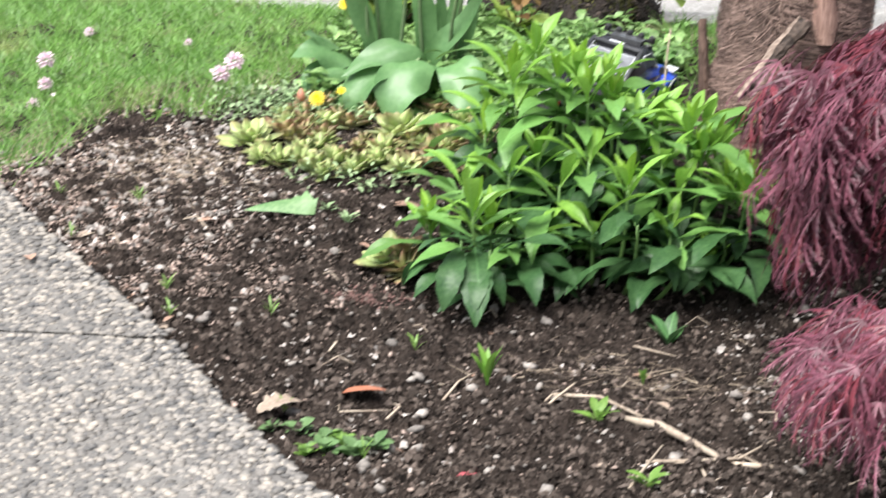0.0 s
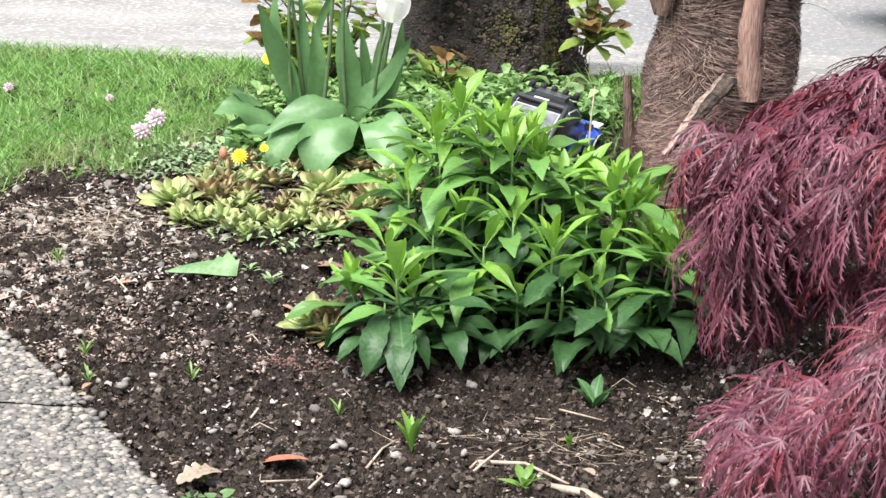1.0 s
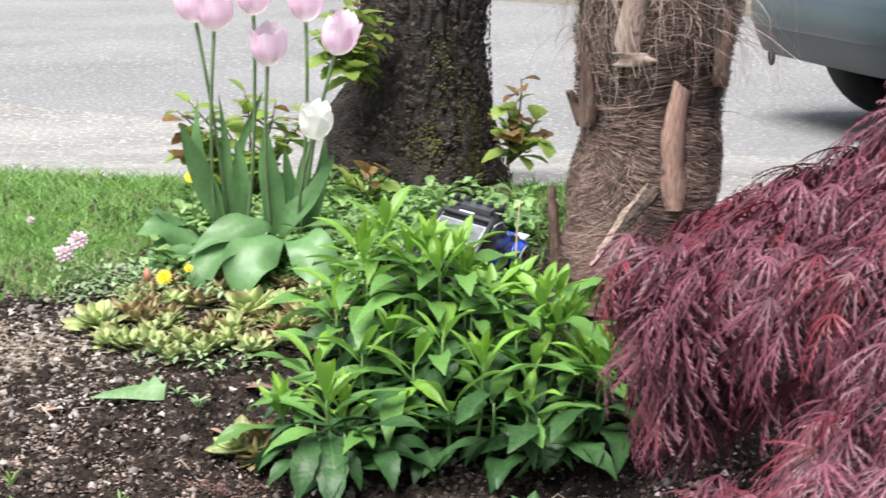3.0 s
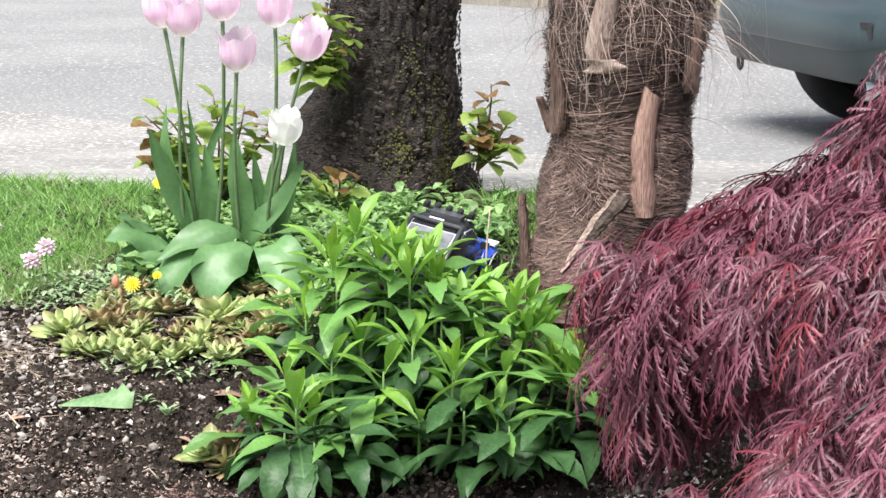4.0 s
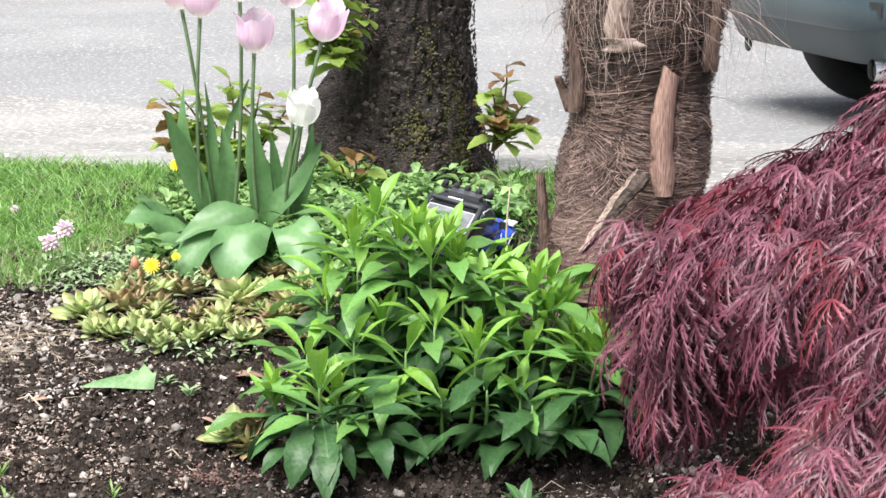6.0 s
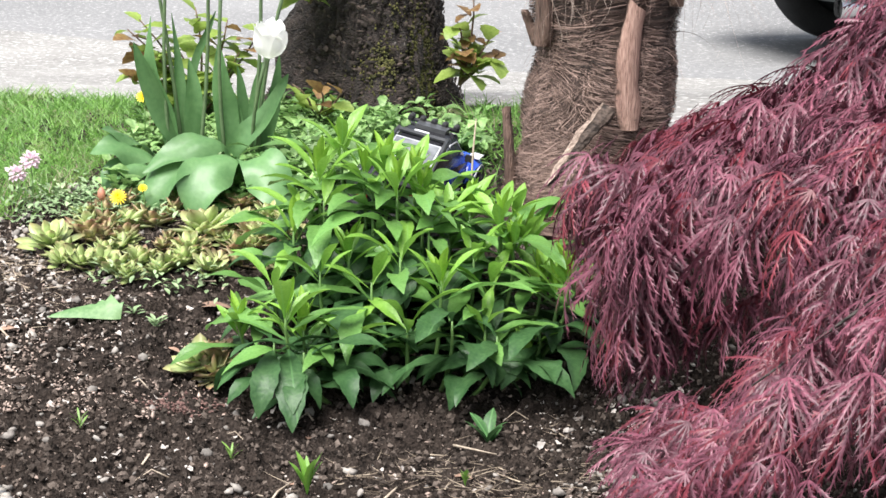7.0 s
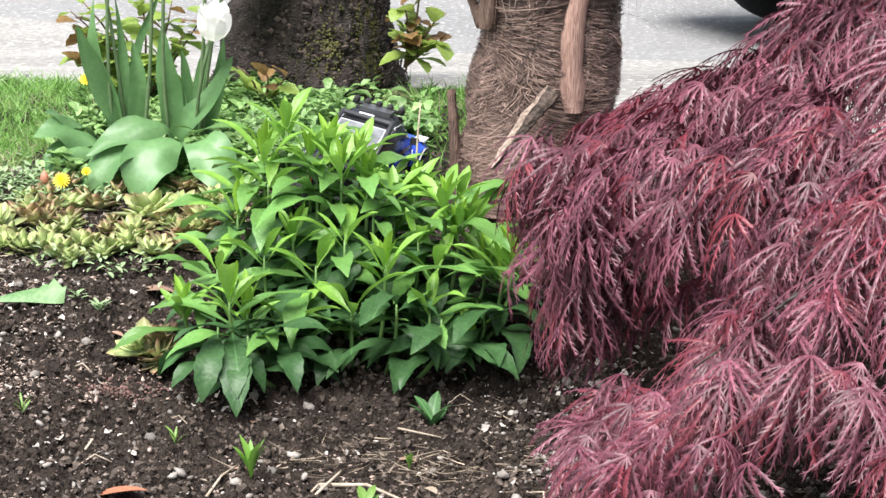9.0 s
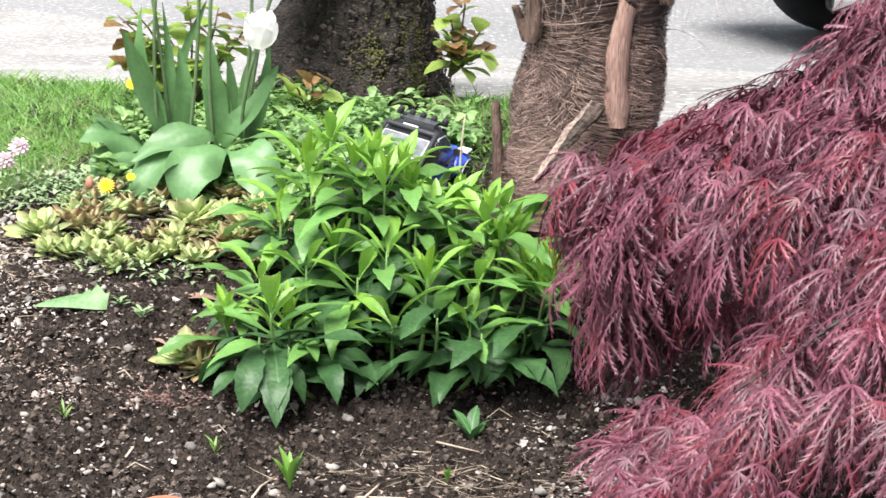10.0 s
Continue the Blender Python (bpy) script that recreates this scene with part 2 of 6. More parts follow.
def aim(p, d, roll=0.0, scale=1.0):
    """A pose at p whose +Y runs along d and whose +Z keeps up as far as it can."""
    y = Vector(d).normalized()
    x = y.cross(Vector((0, 0, 1)))
    x = x.normalized() if x.length > 1e-4 else Vector((1, 0, 0))
    z = x.cross(y)
    m = Matrix((x, y, z)).transposed().to_4x4()
    return Matrix.Translation(p) @ m @ Matrix.Rotation(roll, 4, "Y") @ Matrix.Scale(scale, 4)


def stone(rng, r, flat=0.6, rough=0.4):
    """A small lumpy stone."""
    bm = bmesh.new()
    bmesh.ops.create_icosphere(bm, subdivisions=1, radius=r)
    v = [Vector((p.co.x * sx, p.co.y, p.co.z * flat)) * (1 - rough / 2 + rough * rng.random()) for sx in (rng.uniform(0.7, 1.3),) for p in bm.verts]
    f = [tuple(q.index for q in p.verts) for p in bm.faces]
    bm.free()
    return v, f


def grid(x0, x1, y0, y1, nx, ny, z, name, material):
    xs = np.linspace(x0, x1, nx) if np.isscalar(nx) else nx
    ys = np.linspace(y0, y1, ny) if np.isscalar(ny) else ny
    nx, ny = len(xs), len(ys)
    gx, gy = np.meshgrid(xs, ys)
    gz = z(gx, gy)
    idx = np.arange(nx * ny).reshape(ny, nx)
    faces = np.stack([idx[:-1, :-1], idx[:-1, 1:], idx[1:, 1:], idx[1:, :-1]], -1).reshape(-1, 4)
    me = bpy.data.meshes.new(name)
    me.from_pydata(np.stack([gx, gy, gz], -1).reshape(-1, 3).tolist(), [], faces.tolist())
    me.materials.append(material)
    me.polygons.foreach_set("use_smooth", [True] * len(me.polygons))
    return new(name, me)


def ribbons(name, base, tip, width, bend, material, parent=None, segs=3):
    """Many thin tapered blades: arrays of foot and head points, widths and sideways bends."""
    n = len(base)
    d = tip - base
    side = np.cross(d, np.array([0.13, -1.0, 0.21]))
    side /= np.linalg.norm(side, axis=1, keepdims=True) + 1e-9
    rows = []
    for i in range(segs + 1):
        t = i / segs
        c = base + d * t + bend * (t * t)
        w = (width * (1 - 0.92 * t) / 2)[:, None]
        rows += [c - side * w, c + side * w]
    v = np.stack(rows, 1).reshape(-1, 3)
    k = (np.arange(n) * 2 * (segs + 1))[:, None]
    f = np.concatenate([k + np.array([[2 * i, 2 * i + 1, 2 * i + 3, 2 * i + 2]]) for i in range(segs)], 1).reshape(-1, 4)
    me = bpy.data.meshes.new(name)
    me.from_pydata(v.tolist(), [], f.tolist())
    me.materials.append(material)
    me.polygons.foreach_set("use_smooth", [True] * len(me.polygons))
    ob = new(name, me)
    if parent is not None:
        ob.parent = parent
    return ob


def fbm(gx, gy, scale, octaves=3, seed=0.0):
    """Rough relief over arrays, about -1 to 1."""
    out = np.zeros(gx.shape)
    flat = [noise.fractal((x * scale + seed, y * scale - seed, seed), 0.9, 2.0, octaves) for x, y in zip(gx.ravel(), gy.ravel())]
    out.ravel()[:] = flat
    return out

# ---- ground, bed, lawn, path and road ----
def spread(near, step, reach):
    """Coordinates close together near the middle and wide apart towards the horizon."""
    q = [0.0]
    while q[-1] < reach:
        q.append(q[-1] + step * (1 + max(0, q[-1] - near) * 0.9))
    return np.array([-v for v in q[:0:-1]] + q)


gx, gy = np.meshgrid(spread(6, 0.35, 420), spread(10, 0.35, 420) + 2.0)
inside = (gx > -4.2) & (gx < 2.6) & (gy > -6.0) & (gy < 4.0) | (gy > 3.6) & (gy < 17.0) & (np.abs(gx) < 28)
gz = lie(gx, gy) - np.where(inside, 0.10, 0.02)
idx = np.arange(gx.size).reshape(gx.shape)
gf = np.stack([idx[:-1, :-1], idx[:-1, 1:], idx[1:, 1:], idx[1:, :-1]], -1).reshape(-1, 4)
me = bpy.data.meshes.new("ground")
me.from_pydata(np.stack([gx, gy, gz], -1).reshape(-1, 3).tolist(), [], gf.tolist())
me.materials.append(VERGE)
ground = new("ground", me)
tagged(ground, "wide grassy ground reaching the horizon", "ground", kind="structure")

EDGE = ((-1.55, 3.35), (-1.20, 3.06), (-0.924, 2.756), (-0.793, 2.597), (-0.676, 2.459), (-0.553, 2.304), (-0.438, 2.112), (-0.364, 1.993), (-0.310, 1.905), (0.05, 1.45), (0.4, 0.9), (0.6, -6))


def edge_x(y):
    """Where the bed begins beside the path."""
    return np.interp(y, [p[1] for p in EDGE][::-1], [p[0] for p in EDGE][::-1])


def near_lawn(x):
    """The y at which the lawn begins, for an x."""
    return np.interp(x, (-1.6, -1.2, -0.96, -0.89, -0.855, -0.835, -0.79, -0.67, -0.615, -0.54, -0.48, -0.1, 0.06, 0.31, 0.36, 1.5), (3.45, 3.10, 2.84, 2.85, 2.93, 3.05, 3.10, 3.10, 3.16, 3.36, 3.6, 3.75, 3.62, 3.52, 3.52, 3.42))


def far_lawn(x):
    return np.interp(x, (-4, -1.2, -0.6, 0.1, 0.31, 0.36, 2), (4.15, 3.94, 3.80, 3.76, 3.73, 3.50, 3.40))


def soil_z(x, y):
    """Uneven ground broken into crumbs: rounded lumps with sharp creases between them."""
    lumps = np.abs(fbm(x, y, 30, 2, 8.2)) + 0.55 * np.abs(fbm(x, y, 68, 2, 4.4)) + 0.25 * np.abs(fbm(x, y, 140, 1, 2.4))
    z = lie(x, y) - 0.009 + 0.012 * fbm(x, y, 7, 2, 3.1) + 0.024 * np.minimum(lumps, 0.95)
    sunk = np.clip((edge_x(y) + 0.0 - x) / 0.05, 0, 1) * (y < 3.3)
    return z - 0.06 * sunk - 0.4 * (y > far_lawn(x) - 0.02)


BX = np.concatenate([np.linspace(-1.7, -1.0, 40), np.linspace(-0.996, 0.6, 340), np.linspace(0.62, 2.4, 60)])
BY = np.concatenate([np.linspace(0.3, 1.8, 40), np.linspace(1.804, 3.2, 300), np.linspace(3.215, 4.05, 50)])
bed = grid(-1.7, 2.4, 0.3, 4.05, BX, BY, soil_z, "soil_bed", SOIL)
tagged(bed, "dark crumbly garden soil strewn with petals and chips", "soil", kind="structure")


lawn = grid(-4, 2.4, 2.7, 4.36, np.concatenate([np.linspace(-4, -1.32, 60), np.linspace(-1.3, 2.4, 220)]), 90, lambda x, y: lie(x, y) + np.where((y > near_lawn(x)) & (y < far_lawn(x)), 0.006, -0.22) + 0.003 * fbm(x, y, 14, 2, 1.0), "lawn_soil", TURF)
tagged(lawn, "thin turf soil under the grass", "lawn", kind="structure")

apron = grid(-30, 9, 3.3, 9.7, np.concatenate([np.linspace(-30, -2, 50), np.linspace(-1.95, 2.4, 150), np.linspace(2.6, 9, 20)]), np.concatenate([np.linspace(3.3, 4.3, 70), np.linspace(4.35, 9.7, 40)]), lambda x, y: lie(x, y) - 0.006 - 0.2 * (y < far_lawn(x) - 0.06), "pavement", APRON)
tagged(apron, "pale worn concrete apron beside the road", "pavement", kind="structure")


def gutter(x):
    return 6.56 - 0.85 * x


def far_edge(x):
    """The kerb line on the road's other side."""
    return 16.7 - 1.2 * min(max(x, -25.0), 5.5)


rv, rf, vv, vf = [], [], [], []
for i in range(61):
    x = -30 + i
    y0 = min(max(gutter(x), 4.6), 9.6)
    y1 = far_edge(x) + 0.1
    for j in range(10):
        y = y0 + (y1 - y0) * (j / 9) ** 1.3
        rv.append((x, y, lief(x, y) + (0.003 if j else -0.016)))
    for j in range(6):
        y = y1 + 0.12 + 40 * (j / 5) ** 2
        vv.append((x, y, lief(x, y) + 0.10 + 0.35 * (j / 5)))
for i in range(60):
    rf += [(i * 10 + j, i * 10 + j + 10, i * 10 + j + 11, i * 10 + j + 1) for j in range(9)]
    vf += [(i * 6 + j, i * 6 + j + 6, i * 6 + j + 7, i * 6 + j + 1) for j in range(5)]
road = tagged(new("road", Heap().add(rv, rf).mesh("road", ASPHALT)), "pale faded grey asphalt road", "road", kind="structure")
far = Heap()
for i in range(30):
    x0, x1 = -25 + i + 0.004, -24 + i - 0.004
    rows = [(x, far_edge(x) + b, -0.1 + c) for b, c in ((0, -0.06), (0.03, 0.09), (0.05, 0.105), (0.26, 0.112)) for x in (x0, x1)]
    far.add(rows, [(0, 1, 3, 2), (2, 3, 5, 4), (4, 5, 7, 6)])
tagged(new("kerb", far.mesh("kerb", KERB, smooth=False)), "weathered concrete kerb across the road", "kerb", kind="structure")
tagged(new("verge", Heap().add(vv, vf).mesh("verge", VERGE)), "brownish grass verge beyond the road", "verge", kind="structure")

# the path: slabs of exposed pebbles with a joint between them
rng = random.Random(5)


def slab(y0, y1, name):
    ys = np.linspace(y0, y1, 40)
    h = Heap()
    v = []
    for y in ys:
        xe = float(edge_x(y)) + 0.006 * math.sin(y * 37) + 0.004 * math.sin(y * 91)
        for x, dz in ((-4.0, 0.012), (xe - 1.2, 0.012), (xe - 0.6, 0.012), (xe - 0.3, 0.012), (xe - 0.1, 0.012), (xe - 0.012, 0.010), (xe, 0.0), (xe + 0.004, -0.05)):
            x = min(x, xe + 0.01)
            v.append((x, y, lief(x, y) + dz))
    f = [(i * 8 + j, i * 8 + j + 1, i * 8 + j + 9, i * 8 + j + 8) for i in range(39) for j in range(7)]
    return tagged(new(name, h.add(v, f).mesh(name, CONCRETE)), "concrete path slab of exposed pebbles", "path", kind="structure")


slabs = [slab(0.3, 2.3015, "path_slab"), slab(-2.0, 0.284, "path_slab"), slab(-4.0, -2.016, "path_slab"), slab(-6.0, -4.016, "path_slab"), slab(2.3065, 3.35, "path_slab")]
h = Heap()
shapes = [stone(rng, 1.0, 0.55) for _ in range(10)]
domes = [(v, [q for q in f if max(v[i][2] for i in q) > 0.05]) for v, f in shapes]
PEBBLES, single = [Heap().add(*q).mesh("pebble", PEBBLE_ONE) for q in shapes], 0
crumbs = []
for _ in range(14):
    axes = [(1, 0, 0), (0, 1, 0), (-1, 0, 0), (0, -1, 0), (0, 0, 1), (0, 0, -1)]
    crumbs.append(([Vector(q) * rng.uniform(0.5, 1.35) + Vector((rng.uniform(-.3, .3), rng.uniform(-.3, .3), 0)) for q in axes],
                   [(0, 1, 4), (1, 2, 4), (2, 3, 4), (3, 0, 4), (1, 0, 5), (2, 1, 5), (3, 2, 5), (0, 3, 5)]))
for _ in range(24500):
    y = rng.uniform(1.65, 3.3)
    x = float(edge_x(y)) - 0.006 - rng.random() ** 1.25 * 0.95
    if abs(y - 2.304) < 0.005:
        continue
    r = rng.uniform(0.0030, 0.0082)
    if 1.82 < y < 2.10 and x > edge_x(y) - 0.22 and single < 300:
        single += 1
        part("pebble", PEBBLES[single % 10], slabs[0], Matrix.Translation((x, y, lief(x, y) + 0.0115)) @ Matrix.Rotation(rng.uniform(0, 6.3), 4, "Z") @ Matrix.Diagonal((r, r, r * 0.6, 1)))
        continue
    h.put(rng.choice(domes), Matrix.Translation((x, y, lief(x, y) + 0.0115)) @ Matrix.Rotation(rng.uniform(0, 6.3), 4, "Z") @ Matrix.Diagonal((r, r, r * 0.6, 1)))
tagged(part("pebbles", h.mesh("pebbles", PEBBLE), slabs[0]), "grey and cream pebbles set in the path", kind="stuff")

# clods, petals and stones lying on the soil
nr = np.random.RandomState(3)
h = Heap()
cy = 1.80 + 1.6 * nr.rand(41000) ** 1.2
cx = edge_x(cy) + 0.01 + nr.rand(41000) * (0.62 - edge_x(cy))
for x, y, z in zip(cx, cy, soil_z(cx, cy)):
    if y > near_lawn(x) - 0.03:
        continue
    r = 0.0013 + 0.0048 * nr.rand() ** 3.2
    h.put(crumbs[nr.randint(14)], Matrix.Translation((x, y, z + r * 0.35)) @ Euler((nr.rand() * 6, nr.rand() * 6, nr.rand() * 6)).to_matrix().to_4x4() @ Matrix.Diagonal((r, r, r * 1.1, 1)))
for _ in range(700):  # larger rounded lumps
    y = 1.80 + 1.5 * nr.rand() ** 1.15
    x = edge_x(y) + 0.012 + nr.rand() * (0.62 - edge_x(y))
    if y > near_lawn(x) - 0.03:
        continue
    r = 0.0032 + 0.0060 * nr.rand() ** 3
    h.put(shapes[nr.randint(10)], Matrix.Translation((x, y, lief(x, y) + 0.001)) @ Euler((nr.rand() * 3, nr.rand() * 3, nr.rand() * 6)).to_matrix().to_4x4() @ Matrix.Diagonal((r, r, r * 1.5, 1)))
tagged(new("soil_clods", h.mesh("soil_clods", CLOD, smooth=False)), "dark crumbs and clods of garden soil", "soil", kind="stuff")
h, hs = Heap(), Heap()
for k in range(5600):
    y = 1.75 + 1.75 * nr.rand() ** 1.1
    x = edge_x(y) + 0.005 + nr.rand() ** 1.5 * 1.35
    if k > 4600:  # under the maple's edge
        x, y = 0.29 + 0.09 * nr.randn(), 2.42 + 0.13 * nr.randn()
    elif k > 2300:
        x, y = -0.70 + 0.13 * nr.randn(), 2.78 + 0.16 * nr.randn()
        if x < edge_x(y):
            continue
    if y > near_lawn(x) + 0.05 or -0.02 < x < 0.15 and y > 2.2 and nr.rand() < 0.6:
        continue
    r = 0.0019 + 0.0056 * nr.rand() ** 3
    q = [(math.cos(a) * r * (0.6 + 0.9 * nr.rand()), math.sin(a) * r * lean * (0.6 + 0.8 * nr.rand()), r * 0.25 * math.cos(2 * a + 1)) for lean in (0.45 + 0.45 * nr.rand(),) for a in np.linspace(0, 5.24, 6)]
    tilt = Matrix.Translation((x, y, lief(x, y) + 0.006)) @ Euler((nr.randn() * 0.35 + 0.25, nr.randn() * 0.4, nr.rand() * 6.3)).to_matrix().to_4x4()
    if nr.rand() < (0.66 if y < 2.45 else 0.84):
        h.put((q + [(0, 0, -r * 0.15)], [(i, (i + 1) % 6, 6) for i in range(6)]), tilt)
    else:
        hs.put(shapes[nr.randint(10)], tilt @ Matrix.Scale(0.003 + 0.0075 * nr.rand() ** 3, 4))
tagged(new("fallen_petals", h.mesh("fallen_petals", PETAL)), "small pale petals and chips scattered over the soil", "petals", kind="stuff")
tagged(new("bed_stones", hs.mesh("bed_stones", STONE)), "small grey stones scattered over the soil", "stones", kind="stuff")

# bark chips and crumbs of dead leaf where the bed meets the lawn
CHIP = mat("bark_chips", (0.13, 0.088, 0.072), (0.50, 0.39, 0.33), 30, 200, 0.85, 0.3, 0.001, rnd=0.45, island=True)
h = Heap()
for _ in range(9000):
    if nr.rand() < 0.76:
        y = 2.45 + 0.65 * nr.rand()
        x = edge_x(y) + 0.005 + abs(nr.randn()) * 0.20
    else:
        y = 1.9 + 1.1 * nr.rand()
        x = edge_x(y) + 0.005 + nr.rand() * 1.1
    if y > near_lawn(x) + 0.03:
        continue
    r = 0.0016 + 0.0042 * nr.rand() ** 2.5
    m = Matrix.Translation((x, y, lief(x, y) + 0.006)) @ Euler((nr.randn() * 0.4 + 0.2, nr.randn() * 0.4, nr.rand() * 6.3)).to_matrix().to_4x4()
    h.put(crumbs[nr.randint(14)], m @ Matrix.Diagonal((r, r * (0.35 + 0.5 * nr.rand()), r * 0.3, 1)))
tagged(new("bark_chips", h.mesh("bark_chips", CHIP)), "brown bark chips and leaf crumbs on the soil", "chips", kind="stuff")

# grass blades
N = 170000
x = -2.0 + 2.6 * nr.rand(N)
y = 2.7 + 1.6 * nr.rand(N)
keep = (y > near_lawn(x) + 0.045 * nr.randn(N) * (0.4 + nr.rand(N))) & (y < far_lawn(x) - 0.005) & ((x < -0.5) | (nr.rand(N) < 0.45)) & (x < 0.33)
keep &= ~((x > -0.32) & (x < 0.1) & (y > 3.62))
x, y = x[keep], y[keep]
n = len(x)
foot = np.stack([x, y, lie(x, y)], 1)
high = (0.012 + 0.030 * nr.rand(n) ** 1.5) * (1 + 0.9 * np.exp(-((y - near_lawn(x)) / 0.06) ** 2) * nr.rand(n))
tip = foot + np.stack([nr.randn(n) * 0.018, nr.randn(n) * 0.016, high], 1)
bend = np.stack([nr.randn(n) * 0.014, nr.randn(n) * 0.014, -0.012 * nr.rand(n)], 1)
dry = (y < near_lawn(x) + 0.14) & (nr.rand(n) < 0.30) | (nr.rand(n) < 0.05)
tagged(ribbons("dead_grass", foot[dry], tip[dry] * [1, 1, 1] - [0, 0, 0.004], 0.0012 + 0 * x[dry], bend[dry] * 1.6, DRYGRASS), "yellowed dead grass at the lawn's edge", "grass", kind="stuff")
foot, tip, bend = foot[~dry], tip[~dry], bend[~dry]
n = len(foot)
tagged(ribbons("grass", foot, tip, 0.0017 + 0.0013 * nr.rand(n), bend, GRASS), "short bright green lawn grass", "grass", kind="stuff")

# ---- the leafy shrub in the middle of the bed ----
rng = random.Random(11)


def shrub_leaf(L, W, droop, fold, wave, seed, n=14):
    """A lance-shaped leaf along +Y with a stalk-like foot, a few blunt teeth towards its tip and a wavy edge."""
    r = random.Random(seed)
    v, f = [], []
    y = z = 0.0
    ph, bend = r.uniform(0, 6.3), r.uniform(-0.10, 0.10)
    for i in range(n + 1):
        t = i / n
        w = W / 2 * max(0.12 * (1 - t), math.sin(math.pi * t ** 1.26) ** 1.0) if i < n else 0.0004
        ang = -droop * t ** 1.3
        side = bend * L * t * t
        for k, u in enumerate((-1, -0.5, 0, 0.5, 1)):
            tooth = (1 + 0.06 * (1 if i % 2 else -1)) if abs(u) == 1 and 0.35 < t < 0.97 else 1.0
            lift = fold * abs(u) * w + wave * W * abs(u) ** 2 * math.sin(ph + 9 * t + (2 if u < 0 else 0)) * math.sin(math.pi * t)
            v.append((u * w * tooth + side, y - lift * math.sin(ang), z + lift * math.cos(ang)))
        y += math.cos(ang) * L / n
        z += math.sin(ang) * L / n
    for i in range(n):
        for k in range(4):
            a = i * 5 + k
            f.append((a, a + 1, a + 6, a + 5))
    return v, f


LOWS = [shrub_leaf(L, W, dr, 0.18, 0.13, i) for i, (L, W, dr) in enumerate(((0.152, 0.042, 1.3), (0.140, 0.040, 1.7), (0.164, 0.043, 1.0), (0.130, 0.039, 1.4)))]
MIDS = [shrub_leaf(L, W, dr, 0.24, 0.12, 10 + i) for i, (L, W, dr) in enumerate(((0.140, 0.0335, 1.0), (0.126, 0.0315, 0.7), (0.150, 0.0335, 1.3), (0.118, 0.0320, 0.9)))]
TIPS = [shrub_leaf(L, W, dr, 0.38, 0.05, 20 + i, 8) for i, (L, W, dr) in enumerate(((0.086, 0.0200, 0.75), (0.072, 0.0185, 0.45), (0.098, 0.0215, 1.05), (0.062, 0.0165, 0.25)))]
BUDS = [shrub_leaf(L, W, dr, 0.50, 0.03, 30 + i, 6) for i, (L, W, dr) in enumerate(((0.046, 0.0115, 0.2), (0.038, 0.0100, 0.1), (0.054, 0.0120, 0.35), (0.030, 0.0090, 0.0)))]
SETS = (LOWS, MIDS, TIPS, BUDS)
SKINS = (LEAF_LOW, LEAF_MID, LEAF_TIP, LEAF_BUD)
LEAVES = [[Heap().add(*q).mesh("leaf", m) for q in kind] for kind, m in zip(SETS, SKINS)]
shrub = thing("leafy_shrub", pose(-0.03, 2.66, lief(-0.03, 2.66)), "bushy green perennial with lance-shaped leaves and bright young tips", "plant")
origin = shrub.matrix_basis.translation.copy()
# heads of the shoots, with the spread of their leaves; the first ones face the path
SHOOTS = [(-0.190, 2.510, 0.146, 1.05), (0.015, 2.583, 0.173, 1.0), (0.176, 2.623, 0.153, 0.85), (-0.112, 2.690, 0.192, 0.9), (-0.045, 2.723, 0.282, 1.1), (-0.126, 2.834, 0.320, 1.05),
          (-0.193, 2.752, 0.212, 0.95), (0.101, 2.703, 0.240, 1.0), (-0.168, 2.536, 0.120, 0.85), (0.118, 2.680, 0.206, 0.85), (-0.255, 2.575, 0.115, 0.85),
          (-0.062, 2.805, 0.292, 0.9), (-0.009, 2.755, 0.270, 0.9), (0.060, 2.800, 0.228, 0.95), (0.155, 2.662, 0.158, 0.9), (0.128, 2.580, 0.070, 0.8), (-0.158, 2.800, 0.282, 1.0), (-0.092, 2.800, 0.288, 1.0), (-0.020, 2.800, 0.285, 1.0), (0.140, 2.720, 0.205, 0.95), (0.188, 2.605, 0.176, 0.8)]
SKIRT = [(-0.205, 2.500, 0.105), (-0.165, 2.480, 0.098), (-0.130, 2.520, 0.090), (0.030, 2.540, 0.125), (0.090, 2.535, 0.105), (0.150, 2.575, 0.100)]
INNER = [(-0.079, 2.615, 0.160), (0.062, 2.660, 0.190), (-0.150, 2.630, 0.172), (0.075, 2.565, 0.112), (-0.112, 2.545, 0.104), (0.000, 2.690, 0.228), (0.030, 2.730, 0.235), (-0.150, 2.760, 0.245), (-0.080, 2.760, 0.262),
         (0.120, 2.760, 0.215), (0.020, 2.850, 0.225), (-0.190, 2.820, 0.225), (0.085, 2.620, 0.150), (-0.030, 2.560, 0.115), (-0.215, 2.640, 0.150), (-0.04, 2.64, 0.19)]
rest = [Heap() for _ in SETS]
made = 0
